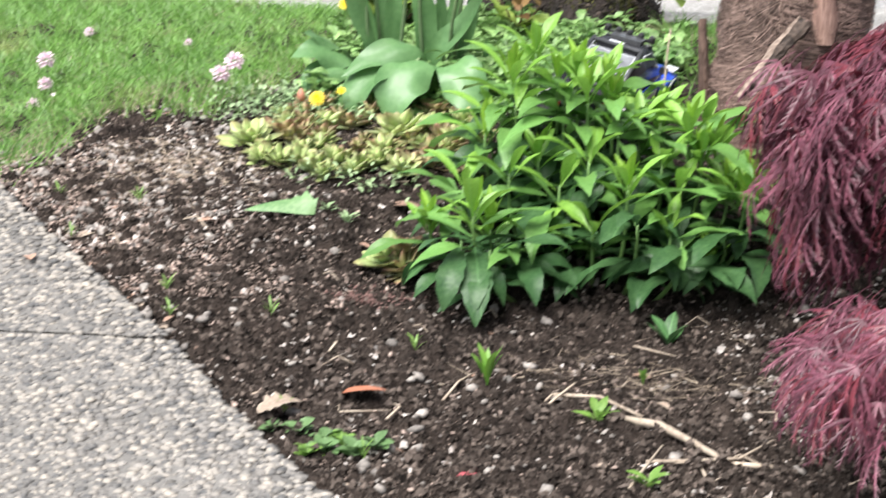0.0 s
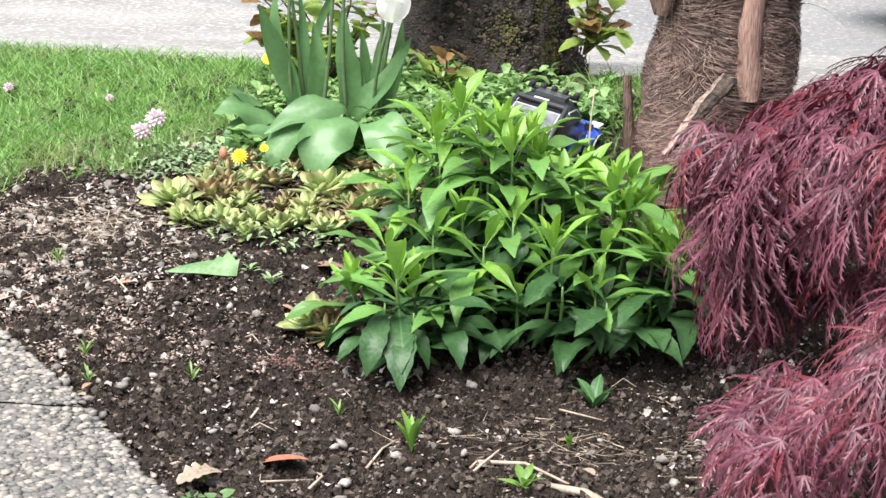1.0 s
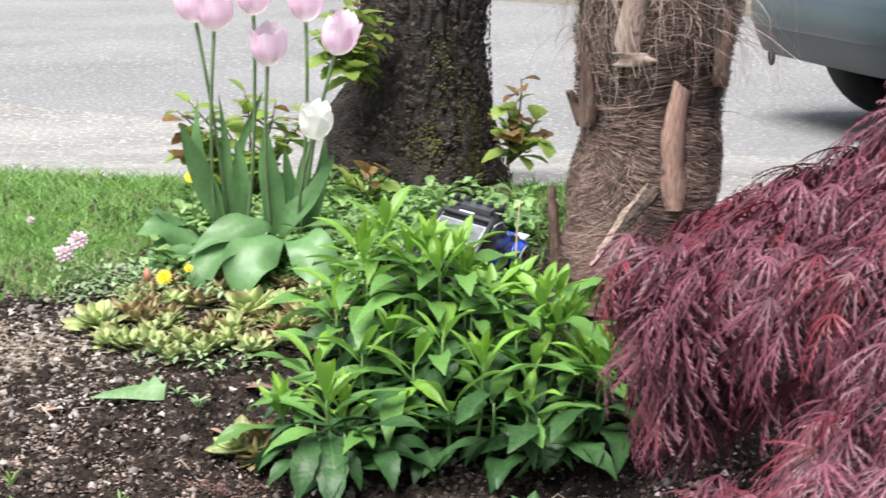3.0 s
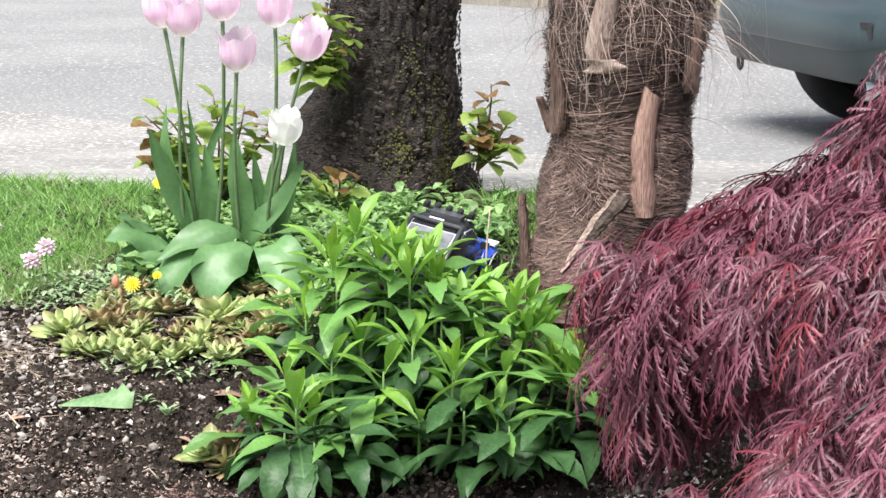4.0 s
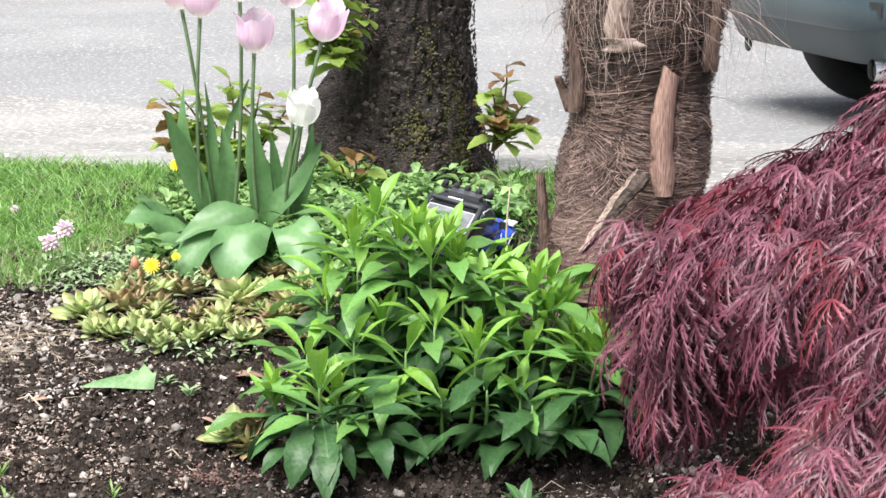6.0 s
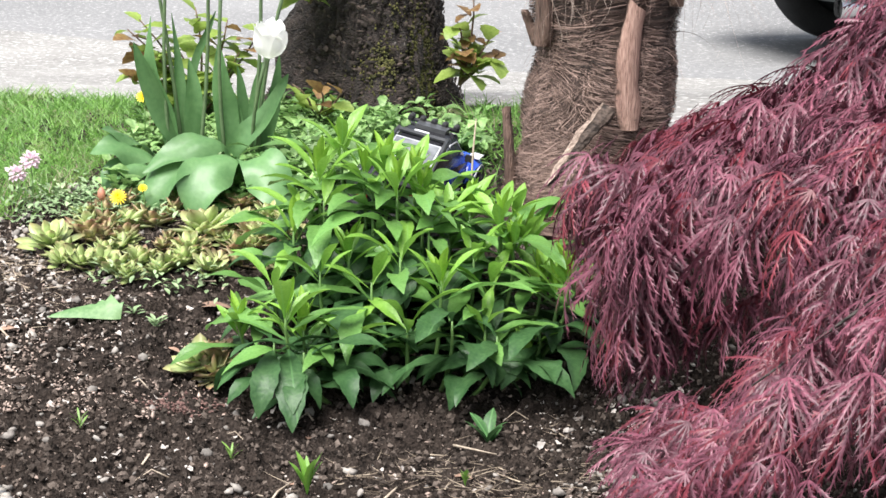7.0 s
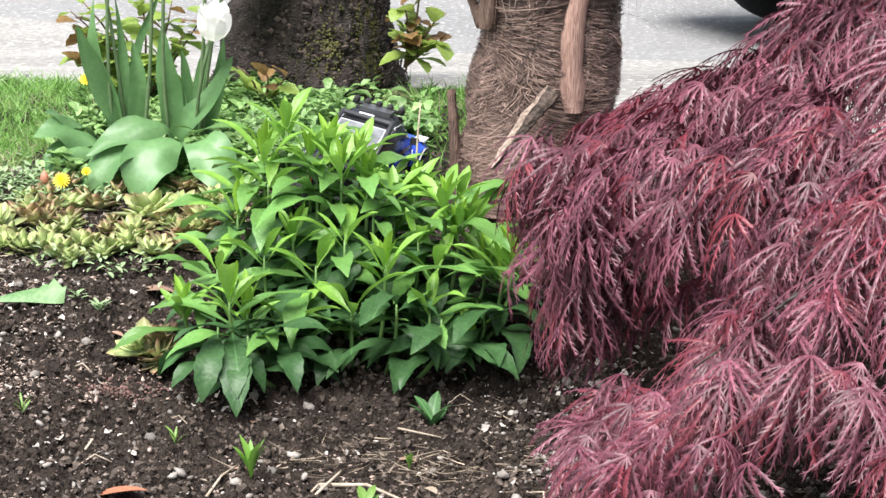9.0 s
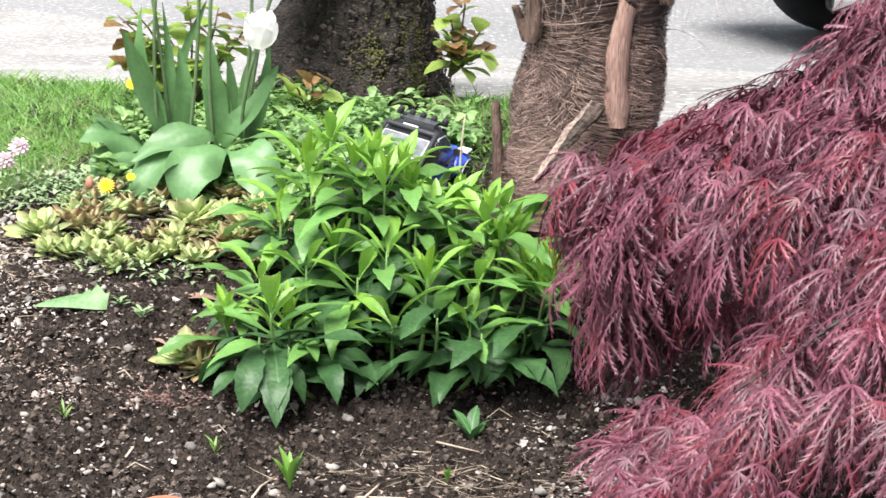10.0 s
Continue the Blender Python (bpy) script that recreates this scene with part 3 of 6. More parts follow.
for k, (tx, ty, tz, size) in enumerate(SHOOTS + [(*q, 0.95) for q in INNER] + [(*q, 0.8) for q in SKIRT]):
    top = Vector((tx, ty, tz)) - origin
    bx, by = -0.03 + (tx + 0.03) * 0.72, 2.67 + (ty - 2.67) * 0.72
    foot = Vector((bx, by, lief(bx, by) - 0.01)) - origin
    bow = Vector(((tx + 0.03) * 0.10, (ty - 2.66) * 0.10, 0))
    pts = [foot.lerp(top, t) + bow * math.sin(math.pi * t) for t in (0, .2, .4, .6, .8, 1)]
    part("stem", Heap().add(*tube(pts, (.0036, .0034, .0031, .0027, .0022, .0012), 6)).mesh("stem", STEM), shrub)
    high = (top - foot).length
    young = k < len(SHOOTS)
    spin, below, i = rng.random() * 6.28, 0.0, 0
    while below < high - 0.022:
        t = 1 - below / high
        a = spin + i * 2.3999 + rng.uniform(-0.2, 0.2)
        p = foot.lerp(top, t) + bow * math.sin(math.pi * t)
        out = Vector((math.cos(a), math.sin(a), 0))
        ground = p.z + origin.z - lief(p.x + origin.x, p.y + origin.y)
        if below < 0.010 and young:
            kind, up, sc, step = 3, rng.uniform(2.0, 6.0), rng.uniform(0.8, 1.1), 0.0018
        elif below < 0.030 and young:
            kind, up, sc, step = 2, rng.uniform(0.9, 2.0), rng.uniform(0.75, 1.05) * size, 0.0036
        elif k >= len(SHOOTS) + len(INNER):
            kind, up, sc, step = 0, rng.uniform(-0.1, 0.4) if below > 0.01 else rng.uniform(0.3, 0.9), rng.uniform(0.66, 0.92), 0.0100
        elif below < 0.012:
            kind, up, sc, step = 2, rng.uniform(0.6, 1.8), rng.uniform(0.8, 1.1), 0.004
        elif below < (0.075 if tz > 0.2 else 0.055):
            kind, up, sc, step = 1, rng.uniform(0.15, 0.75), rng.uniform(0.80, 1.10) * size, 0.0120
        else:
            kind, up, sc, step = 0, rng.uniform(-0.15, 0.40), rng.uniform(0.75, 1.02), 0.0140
        if kind == 0 and ground < 0.055:
            up, sc = max(up, 0.25 + 0.3 * rng.random()), sc * (0.80 if ground < 0.04 else 0.95)
        m = aim(p + out * 0.003, out + Vector((0, 0, up)), rng.uniform(-0.35, 0.35), sc)
        pick = rng.randrange(4)
        if made < 300 and young:
            part("leaf", LEAVES[kind][pick], shrub, m)
            made += 1
        else:
            rest[kind].put(SETS[kind][pick], m)
        below, i = below + step * rng.uniform(0.8, 1.2), i + 1
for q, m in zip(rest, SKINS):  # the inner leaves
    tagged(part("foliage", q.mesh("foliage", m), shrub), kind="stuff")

# ---- the weeping laceleaf maple ----
MX, MY = 0.97, 2.30
BOUGHS = (((0.487, 2.170, 0.634), (0.575, 2.240, 0.643), 5), ((0.25, 2.20, 0.20), (0.38, 2.24, 0.28), 8), ((0.235, 2.33, 0.125), (0.40, 2.30, 0.22), 11), ((0.262, 2.30, 0.125), (0.45, 2.28, 0.24), 11))


def lace(seed):
    """A finely cut maple leaf: seven drooping lobes with forward-pointing teeth, base at the origin, along +Y."""
    r = random.Random(seed)
    h = Heap()
    for k in range(7):
        a = (k - 3) * 0.40 + r.uniform(-0.10, 0.10)
        L = (0.094, 0.088, 0.072, 0.044)[abs(k - 3)] * r.uniform(0.86, 1.12)
        d, s = Vector((math.sin(a), math.cos(a), 0)), Vector((math.cos(a), -math.sin(a), 0))
        sag, lift = r.uniform(0.38, 0.95), r.uniform(0.02, 0.24)
        n = 8
        curl = r.uniform(-0.16, 0.16)
        pt = lambda t: d * (L * t) + s * (curl * L * t * t) + Vector((0, 0, L * (lift * t - sag * t * t)))
        v, f = [], []
        for i in range(n + 1):
            t = i / n
            w = 0.0006 + 0.0015 * math.sin(math.pi * min(1, 0.06 + t * 0.94)) ** 0.8 if i < n else 0.0002
            drop = Vector((0, 0, -w * 0.35))
            v += [pt(t) - s * w + drop, pt(t), pt(t) + s * w + drop]
        for i in range(n):
            j = 3 * i
            f += [(j, j + 1, j + 4, j + 3), (j + 1, j + 2, j + 5, j + 4)]
        for i in range(2, n):
            reach = 0.0108 * math.sin(math.pi * (0.10 + 0.74 * i / n)) * r.uniform(0.65, 1.25) * (L / 0.08)
            for side in (-1, 1):
                t = i / n + r.uniform(-0.04, 0.04)
                c, q = pt(t), pt(t + 0.0036 / L)
                e = pt(t + reach * 1.05 / L) + s * (side * (0.0022 + reach * 0.48)) + Vector((0, 0, -0.22 * reach))
                j = len(v)
                v += [c, q, e, c.lerp(e, 0.5) - d * 0.0006]
                f.append((j, j + 3, j + 2, j + 1) if side > 0 else (j, j + 1, j + 2, j + 3))
        h.add(v, f)
    h.add(*tube([(0, -0.030, 0.006), (0, -0.014, 0.005), (0, 0, 0)], (0.0007, 0.0007, 0.0007), 3, False))
    return h


LACE = [lace(i) for i in range(6)]
LACE_OLD = [q.mesh("leaf", MAPLE) for q in LACE]
LACE_NEW = [q.mesh("leaf", MAPLE_Y) for q in LACE[:3]]
maple = thing("laceleaf_maple", pose(MX, MY, lief(MX, MY)), "weeping dwarf maple with finely cut dark red leaves", "tree")
mo = maple.matrix_basis.translation.copy()


def upper(r):
    """Height of the upper tier's skin at a radius."""
    return 0.725 - 0.25 * r - 0.35 * r * r - 0.015 + 0.075 * min(1, max(0, (0.485 - r) / 0.14)) + float(np.interp(r, (0.56, 0.64, 0.70, 0.76, 0.82), (0.004, 0.017, 0.036, 0.054, 0.075)))


def lower(r, deg):
    """Height of the lower tier that faces the path; it climbs as it comes round."""
    return 0.59 - 0.60 * r * r + float(np.interp(r, (0.76, 0.95), (0.0, 0.085))) + min(0.10, max(-0.105, -0.105 + 0.0108 * (deg - 202)))


def crown(r, a):
    deg = math.degrees(a)
    return (lower(r, deg), 1) if 196 < deg < 280 else (upper(r), 0)


trunk = tube([(0, 0, -0.02), (0.03, 0.01, 0.10), (-0.02, 0.03, 0.24), (0.02, 0.0, 0.40), (0, 0, 0.62)], (0.045, 0.036, 0.031, 0.026, 0.012), 10, wob=0.15)
part("trunk", Heap().add(*trunk).mesh("trunk", MAPLE_BARK), maple)
for k in range(16):
    a = radians(k * 22.5 + rng.uniform(-6, 6))
    pts = []
    for r in (0.0, 0.12, 0.3, 0.5, 0.68, 0.80):
        z = min(upper(r), crown(r, a % 6.283)[0]) - (0.10 if r < 0.6 else 0.085) - mo.z if r else 0.30
        b = a + 0.12 * math.sin(r * 9 + k)
        pts.append((r * math.cos(b), r * math.sin(b), z))
    part("branch", Heap().add(*tube(pts, (.014, .011, .006, .003, .002, .001), 6)).mesh("branch", MAPLE_BARK), maple)
mass, fresh, singles, spur = Heap(), Heap(), [], None
for k in range(3050):
    if k % 3:  # leaves of one spur stand together
        pick, deep, deg, rim, r, z = spur
        r, deg, z = r + rng.uniform(-0.030, 0.030), deg + rng.uniform(-2.6, 2.6), z + rng.uniform(-0.016, 0.004)
    else:
        pick, deep = rng.random(), rng.random() ** 2.6
        if pick < 0.40:
            deg = rng.uniform(128, 222)
            rim = float(np.interp(deg, (128, 172, 184, 198, 214, 222), (0.81, 0.808, 0.780, 0.732, 0.64, 0.57)))
            r = rim * math.sqrt(rng.uniform(0.10, 1.0))
            z = upper(r)
        elif pick < 0.78:
            deg = rng.uniform(190, 268)
            rim = 0.94 if deg < 228 else 0.87
            r = rim * math.sqrt(rng.uniform(0.20, 1.0))
            z = lower(r, deg)
        elif pick < 0.825:  # the ragged curtain under the upper tier
            deg, rim = rng.uniform(174, 189), 0.80
            r = 0.745 - 0.08 * rng.random() ** 1.5
            z = upper(r) - 0.03 - 0.17 * rng.random() ** 1.3
            deep = 0.0
        else:
            deg, rim = rng.choice((rng.uniform(0, 128), rng.uniform(255, 360))), 0.80
            r = rim * math.sqrt(rng.uniform(0.02, 1.0))
            z = upper(r)
        spur = pick, deep, deg, rim, r, z
    a = radians(deg)
    hang = 0.78 <= pick < 0.825
    edge = max(0, (r / rim - 0.82) / 0.18)
    z -= 0.012 + 0.075 * deep + (0 if hang else 0.075 if pick < 0.40 and deg > 180 else 0.055) * edge * rng.random()
    if z < 0.05:
        continue
    b = a + (k % 3 - 1) * 0.55 + rng.gauss(0, 0.35)
    p = Vector((r * math.cos(a), r * math.sin(a), z - mo.z))
    drop = -(0.10 + 0.30 * r + rng.uniform(0, 0.45)) * (0.75 if 0.40 <= pick < 0.78 else 1.0) - 1.2 * deep - 0.9 * edge * rng.random() ** 2 - (0.8 * rng.random() if hang else 0)
    m = aim(p, Vector((math.cos(b), math.sin(b), drop)), rng.uniform(-0.55, 0.55), rng.uniform(0.62, 0.98) * (0.90 if 0.40 <= pick < 0.78 else 1))
    q = m @ Vector((0, 0.045, -0.02)) + mo  # the hollow between the two tiers stays open
    if pick < 0.825 and math.hypot((q.x - 0.300 - 0.13 * (q.y - 2.2)) / 0.075, (q.z - 0.150 + 0.29 * (q.y - 2.2)) / 0.048) < 1 and rng.random() < 0.88:
        continue
    q = m @ Vector((0, 0.055, -0.03)) + mo  # a notch in the outline above the curtain
    if math.hypot((q.x - 0.160 - 0.07 * (q.y - 2.35)) / 0.045, (q.z - 0.235 + 0.245 * (q.y - 2.35)) / 0.036) < 1:
        continue
    if deg > 176 and mo.z + min((m @ Vector(q)).z for q in LACE[k % 6].v[::9]) < 0.075:  # clear of the soil
        m = aim(p, Vector((math.cos(b), math.sin(b), -0.12)), rng.uniform(-0.5, 0.5), rng.uniform(0.60, 0.85))
        if mo.z + min((m @ Vector(q)).z for q in LACE[k % 6].v[::9]) < 0.065:
            continue
    if 140 < deg < 245 and r > 0.40 and deep < 0.25 and len(singles) < 300:
        singles.append(m)
    else:
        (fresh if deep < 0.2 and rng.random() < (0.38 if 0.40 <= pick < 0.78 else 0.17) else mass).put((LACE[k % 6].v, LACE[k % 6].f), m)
# a bough that stands clear of the crown's edge
for p0, p1, count in BOUGHS:
    p0, p1 = Vector(p0) - mo, Vector(p1) - mo
    part("branch", Heap().add(*tube([p1, p1.lerp(p0, 0.5) + Vector((0, 0, 0.012)), p0], (.0022, .0016, .0008), 5)).mesh("branch", MAPLE_BARK), maple)
    for k in range(count):
        t = k / count
        b = rng.gauss(0, 0.5)
        d = (p0 - p1).normalized()
        d = Vector((d.x * math.cos(b) - d.y * math.sin(b), d.x * math.sin(b) + d.y * math.cos(b), rng.uniform(-0.6, 0.05)))
        m = aim(p1.lerp(p0, t) + Vector((0, 0, rng.uniform(-0.01, 0.01))), d, rng.uniform(-0.5, 0.5), rng.uniform(0.6, 0.9))
        mass.put((LACE[k % 6].v, LACE[k % 6].f), m)
for i, m in enumerate(singles):
    part("leaf", rng.choice(LACE_NEW) if rng.random() < 0.20 else rng.choice(LACE_OLD), maple, m)
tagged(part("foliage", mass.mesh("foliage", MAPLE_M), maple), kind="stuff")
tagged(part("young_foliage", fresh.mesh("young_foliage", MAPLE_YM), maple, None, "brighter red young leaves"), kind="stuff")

# ---- the palm's shaggy trunk ----
PX, PY, PR = 0.272, 3.10, 0.112
palm = thing("palm_trunk", pose(PX, PY, lief(PX, PY)), "stout palm trunk wrapped in shaggy brown fibre and old leaf bases", "palm")
po = palm.matrix_basis.translation.copy()


def palm_r(z):
    return PR * float(np.interp(z, (0, 0.06, 0.13, 0.3, 0.36, 0.5, 0.7, 1.3), (1.28, 1.20, 1.05, 1.0, 1.02, 1.12, 1.20, 1.15)))


def palm_skin(a, z):
    """The trunk's radius at a bearing and height, with its lumps."""
    return palm_r(z) * (0.95 + 0.20 * math.cos(a) * min(1, max(0, (z - 0.20) / 0.25)) + 0.15 * noise.fractal((math.cos(a) * 1.3, math.sin(a) * 1.3, z * 6), 0.8, 2, 3))


h = Heap()
v, f = [], []
for i in range(41):
    z = -0.03 + i * 0.033
    for k in range(48):
        a = k * math.pi / 24
        q = palm_skin(a, z)
        v.append((q * math.cos(a), q * math.sin(a), z))
for i in range(40):
    for k in range(48):
        f.append((i * 48 + k, i * 48 + (k + 1) % 48, (i + 1) * 48 + (k + 1) % 48, (i + 1) * 48 + k))
f.append(tuple(range(40 * 48, 41 * 48)))
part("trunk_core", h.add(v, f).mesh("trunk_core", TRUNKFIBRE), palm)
nr = np.random.RandomState(7)


def hairs(n, name, material, z0, z1, length, lean, off, width):
    """Fibres lying on the trunk, slanting round it."""
    a = nr.rand(n) * 2 * math.pi
    z = z0 + (z1 - z0) * nr.rand(n)
    flow = np.array([noise.noise((math.cos(q) * 1.6, math.sin(q) * 1.6, w * 7)) for q, w in zip(a, z)])
    sl = 0.9 + 2.6 * flow + lean * 0.35 * nr.randn(n)
    L = length * (0.5 + nr.rand(n))
    seg = 5
    pts = []
    for i in range(seg + 1):
        t = i / seg
        aa = a + np.sin(sl) * L * t / PR + 0.12 * np.sin(t * 5 + a * 9)
        zz = z - np.cos(sl) * L * t * 0.55
        rr = np.array([palm_skin(c, q) for c, q in zip(aa, zz)]) + off * (0.15 + nr.rand(n)) + 0.002 * np.sin(t * 7 + a * 5)
        pts.append(np.stack([rr * np.cos(aa), rr * np.sin(aa), np.maximum(zz, 0.0)], 1))
    w = width * (0.6 + 0.8 * nr.rand(n))[:, None]
    v = []
    for i, p in enumerate(pts):
        d = pts[min(i + 1, seg)] - pts[max(i - 1, 0)]
        rad = np.stack([p[:, 0], p[:, 1], 0 * p[:, 0]], 1)
        s = np.cross(d, rad)
        s /= np.linalg.norm(s, axis=1, keepdims=True) + 1e-9
        v += [p - s * w, p + s * w]
    v = np.stack(v, 1).reshape(-1, 3)
    k = (np.arange(n) * 2 * (seg + 1))[:, None]
    f = np.concatenate([k + np.array([[2 * i, 2 * i + 1, 2 * i + 3, 2 * i + 2]]) for i in range(seg)], 1).reshape(-1, 4)
    me = bpy.data.meshes.new(name)
    me.from_pydata(v.tolist(), [], f.tolist())
    me.materials.append(material)
    return tagged(part(name, me, palm), kind="stuff")


# dark strands put the upper trunk's shade into fibre colour
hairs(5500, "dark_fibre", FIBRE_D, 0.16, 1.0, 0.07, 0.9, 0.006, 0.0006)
hairs(7000, "fibre", FIBRE, 0.0, 0.31, 0.075, 0.9, 0.008, 0.00034)
hairs(1700, "fibre", FIBRE, 0.30, 0.8, 0.085, 1.3, 0.009, 0.00030)
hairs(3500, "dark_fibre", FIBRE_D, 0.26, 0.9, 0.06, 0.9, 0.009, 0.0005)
hairs(2600, "base_fibre", FIBRE, 0.0, 0.12, 0.08, 1.2, 0.010, 0.0004)
hairs(300, "coarse_fibre", FIBRE, 0.03, 0.5, 0.10, 1.2, 0.010, 0.0005)
# loose strands hanging off the upper trunk
n = 1000
a = nr.rand(n) * 2 * math.pi
z = np.where(nr.rand(n) < 0.92, 0.42 + 0.32 * nr.rand(n), 0.25 + 0.25 * nr.rand(n))
rad = np.array([palm_skin(q, w) for q, w in zip(a, z)]) + 0.002
foot = np.stack([np.cos(a) * rad, np.sin(a) * rad, z], 1)
out = np.stack([np.cos(a), np.sin(a), 0 * a], 1)
tip = foot + out * (0.02 + 0.085 * nr.rand(n) ** 2.5 * (1 + 0.5 * np.cos(a)))[:, None] + np.stack([0.03 * nr.randn(n), 0.03 * nr.randn(n), 0.02 * nr.rand(n)], 1)
bend = np.stack([0.015 * nr.randn(n), 0.015 * nr.randn(n), -0.06 - 0.14 * nr.rand(n)], 1) - out * (0.02 * nr.rand(n))[:, None]
tagged(ribbons("loose_strand", foot, tip, 0.0007 + 0.0006 * nr.rand(n) + 0 * a, bend, FIBRE, palm, 8), "long pale loose fibres", kind="stuff")


STRAND = mat("palm_strand", (0.16, 0.112, 0.094), (0.52, 0.42, 0.365), 10, 60, 0.7, 0, rmix=0.8, rnd=0.3, island=True)
h = Heap()
for k in range(1150):  # curly pale threads, thickest towards the top
    a = nr.rand() * 6.283 if k % 2 else (-0.5 if k % 4 else -2.7) + 0.7 * nr.randn()
    z = 0.74 - (0.30 if k % 2 == 0 else 0.18) * nr.rand() ** 2.0
    q = palm_skin(a, z) + 0.004
    reach, drop, w = 0.01 + 0.10 * nr.rand() ** 2, 0.05 + 0.15 * nr.rand(), 0.00030 + 0.00050 * nr.rand() ** 1.5
    ph, am, tw = nr.rand() * 6, 0.006 + 0.018 * nr.rand(), 0.6 * nr.randn()
    v = []
    for i in range(13):
        t = i / 12
        rr = q + reach * math.sin(min(1.0, t * 1.3) * 1.57)
        b = a + tw * t * 0.5 + am / 0.12 * math.sin(ph + t * 7) * t
        p = Vector((rr * math.cos(b), rr * math.sin(b), z - drop * t ** 1.5 + am * math.cos(ph + t * 9) * t))
        s = Vector((-math.sin(b), math.cos(b), 0.4)) * (w * (1 - 0.6 * t))
        v += [p - s, p + s]
    h.add(v, [(2 * i, 2 * i + 1, 2 * i + 3, 2 * i + 2) for i in range(12)])
tagged(part("curly_strand", h.mesh("curly_strand", STRAND), palm, None, "pale curly hanging fibres"), kind="stuff")


def leaf_base(a, z0, length, width, lean, label="", seed=0, tilt=0.0, point=0.0, skin=None):
    """A cut, fraying leaf base that stands against the trunk."""
    r = random.Random(seed)
    c, s = math.cos(a), math.sin(a)
    v, f = [], []
    n, us = 14, (-0.5, -0.32, -0.1, 0.12, 0.34, 0.5)
    slant = r.uniform(-0.12, 0.12)
    seat = max(palm_skin(a + d, z0 + length * t) - lean * length * t for d in (-0.12, 0, 0.12) for t in (0.1, 0.35, 0.6, 0.85)) + 0.004
    ends = [1 + slant * u + r.uniform(-0.015, 0.015) for u in us]
    for i in range(n):
        t = i / (n - 1)
        w = width * (1.12 - (0.30 + 0.32 * point) * t + 0.05 * math.sin(t * 11 + seed)) * (1 + 0.12 * (r.random() - 0.5)) * min(1, 0.62 + 3.2 * t) * (1 - point * t ** 3 * 0.75)
        side = width * (0.14 * math.sin(t * 5 + seed * 2) + tilt * (t - 0.5))
        for back in (0, 1):
            for du, e in zip(us, ends):
                tt = t * e
                q = seat + lean * tt * length + (0.011 - 0.004 * t) * (1 - 3.2 * du * du) + 0.0012 * (r.random() - 0.5)
                q -= back * (0.008 + 0.003 * (1 - t))
                v.append((q * c - (du * w + side) * s, q * s + (du * w + side) * c, z0 + tt * length))
    m = len(us)
    for i in range(n - 1):
        k, g = i * 2 * m, (i + 1) * 2 * m
        for j in range(m - 1):
            f += [(k + j, k + j + 1, g + j + 1, g + j), (k + m + j + 1, k + m + j, g + m + j, g + m + j + 1)]
        f += [(k + m, k, g, g + m), (k + m - 1, k + 2 * m - 1, g + 2 * m - 1, g + m - 1)]
    g = (n - 1) * 2 * m
    h = Heap().add(v, f, 0)
    h.add([v[g + j] for j in range(2 * m)], [(j, j + 1, m + j + 1, m + j) for j in range(m - 1)], 1)
    return part("leaf_base", h.mesh("leaf_base", skin or STUB, skin or CUTWOOD), palm, None, label)


GZ = po.z
leaf_base(radians(-71), 0.312 - GZ, 0.190, 0.038, 0.02, "split pinkish brown leaf base", 1, 0.25, 0.15)
leaf_base(radians(-104), 0.545 - GZ, 0.15, 0.038, 0.16, "pale pinkish split leaf base", 2, 0.2, 0.0, STUB_P)
leaf_base(radians(-104), 0.532 - GZ, 0.022, 0.058, 0.5, "pale cut edge of a leaf base", 9, 0.0, 0.0, STUB_P)
leaf_base(radians(-148), 0.435 - GZ, 0.155, 0.034, 0.06, "dark pointed leaf base", 3, 0.2, 0.8, STUB_D)
leaf_base(radians(-176), 0.430 - GZ, 0.055, 0.024, 0.40, "dark leaf base stump", 4, 0, 0, STUB_D)
leaf_base(radians(-38), 0.50 - GZ, 0.12, 0.030, 0.04, "dark leaf base", 5, 0.0, 0.3, STUB_D)
leaf_base(radians(-172), 0.185 - GZ, 0.145, 0.022, 0.06, "dark thin leaf base", 6, 0.0, 1.0, STUB_D)
for k in range(10):
    leaf_base(radians(20 + k * 36), 0.55 + 0.06 * k, 0.14, 0.04, 0.10, "", 10 + k)

prop = thing("dead_branch", pose(0, 0, 0), "short split dead branch leaning on the palm trunk", "branch")
q = Vector((0.180, 2.932, 0.236)), Vector((0.275, 2.957, 0.352))
ax = (q[1] - q[0]).normalized()
face = Vector((-0.62, -0.55, 0.50))
face = (face - ax * face.dot(ax)).normalized()
wide = ax.cross(face)
rng2 = random.Random(8)
bv, bf, pv, pf = [], [], [], []
N = 16
for i in range(N):
    t = i / (N - 1)
    c = q[0].lerp(q[1], t) + wide * (0.0022 * math.sin(t * 8))
    w = float(np.interp(t, (0, 0.25, 0.6, 0.9, 1), (0.0045, 0.0098, 0.0125, 0.0138, 0.0125))) * rng2.uniform(0.90, 1.10)
    split = float(np.interp(t, (0, 0.3, 0.7, 1), (0.90, 0.55, 0.05, -0.60))) + rng2.uniform(-0.14, 0.14)  # where the bark has split away
    ring = [(-1, 0.05), (-0.5, 0.50), (split, 0.62), (0.75, 0.35), (1, -0.15), (0.45, -0.85), (-0.45, -0.80)]
    bv += [c + wide * (u * w) + face * (d * w * rng2.uniform(0.85, 1.15)) for u, d in ring]
    for u in (-0.98, -0.35, min(split, 0.9)):
        pv.append(c + wide * (u * w) + face * (0.66 * w + 0.0012 - 0.30 * w * abs(u) + rng2.uniform(-0.0004, 0.0004)))
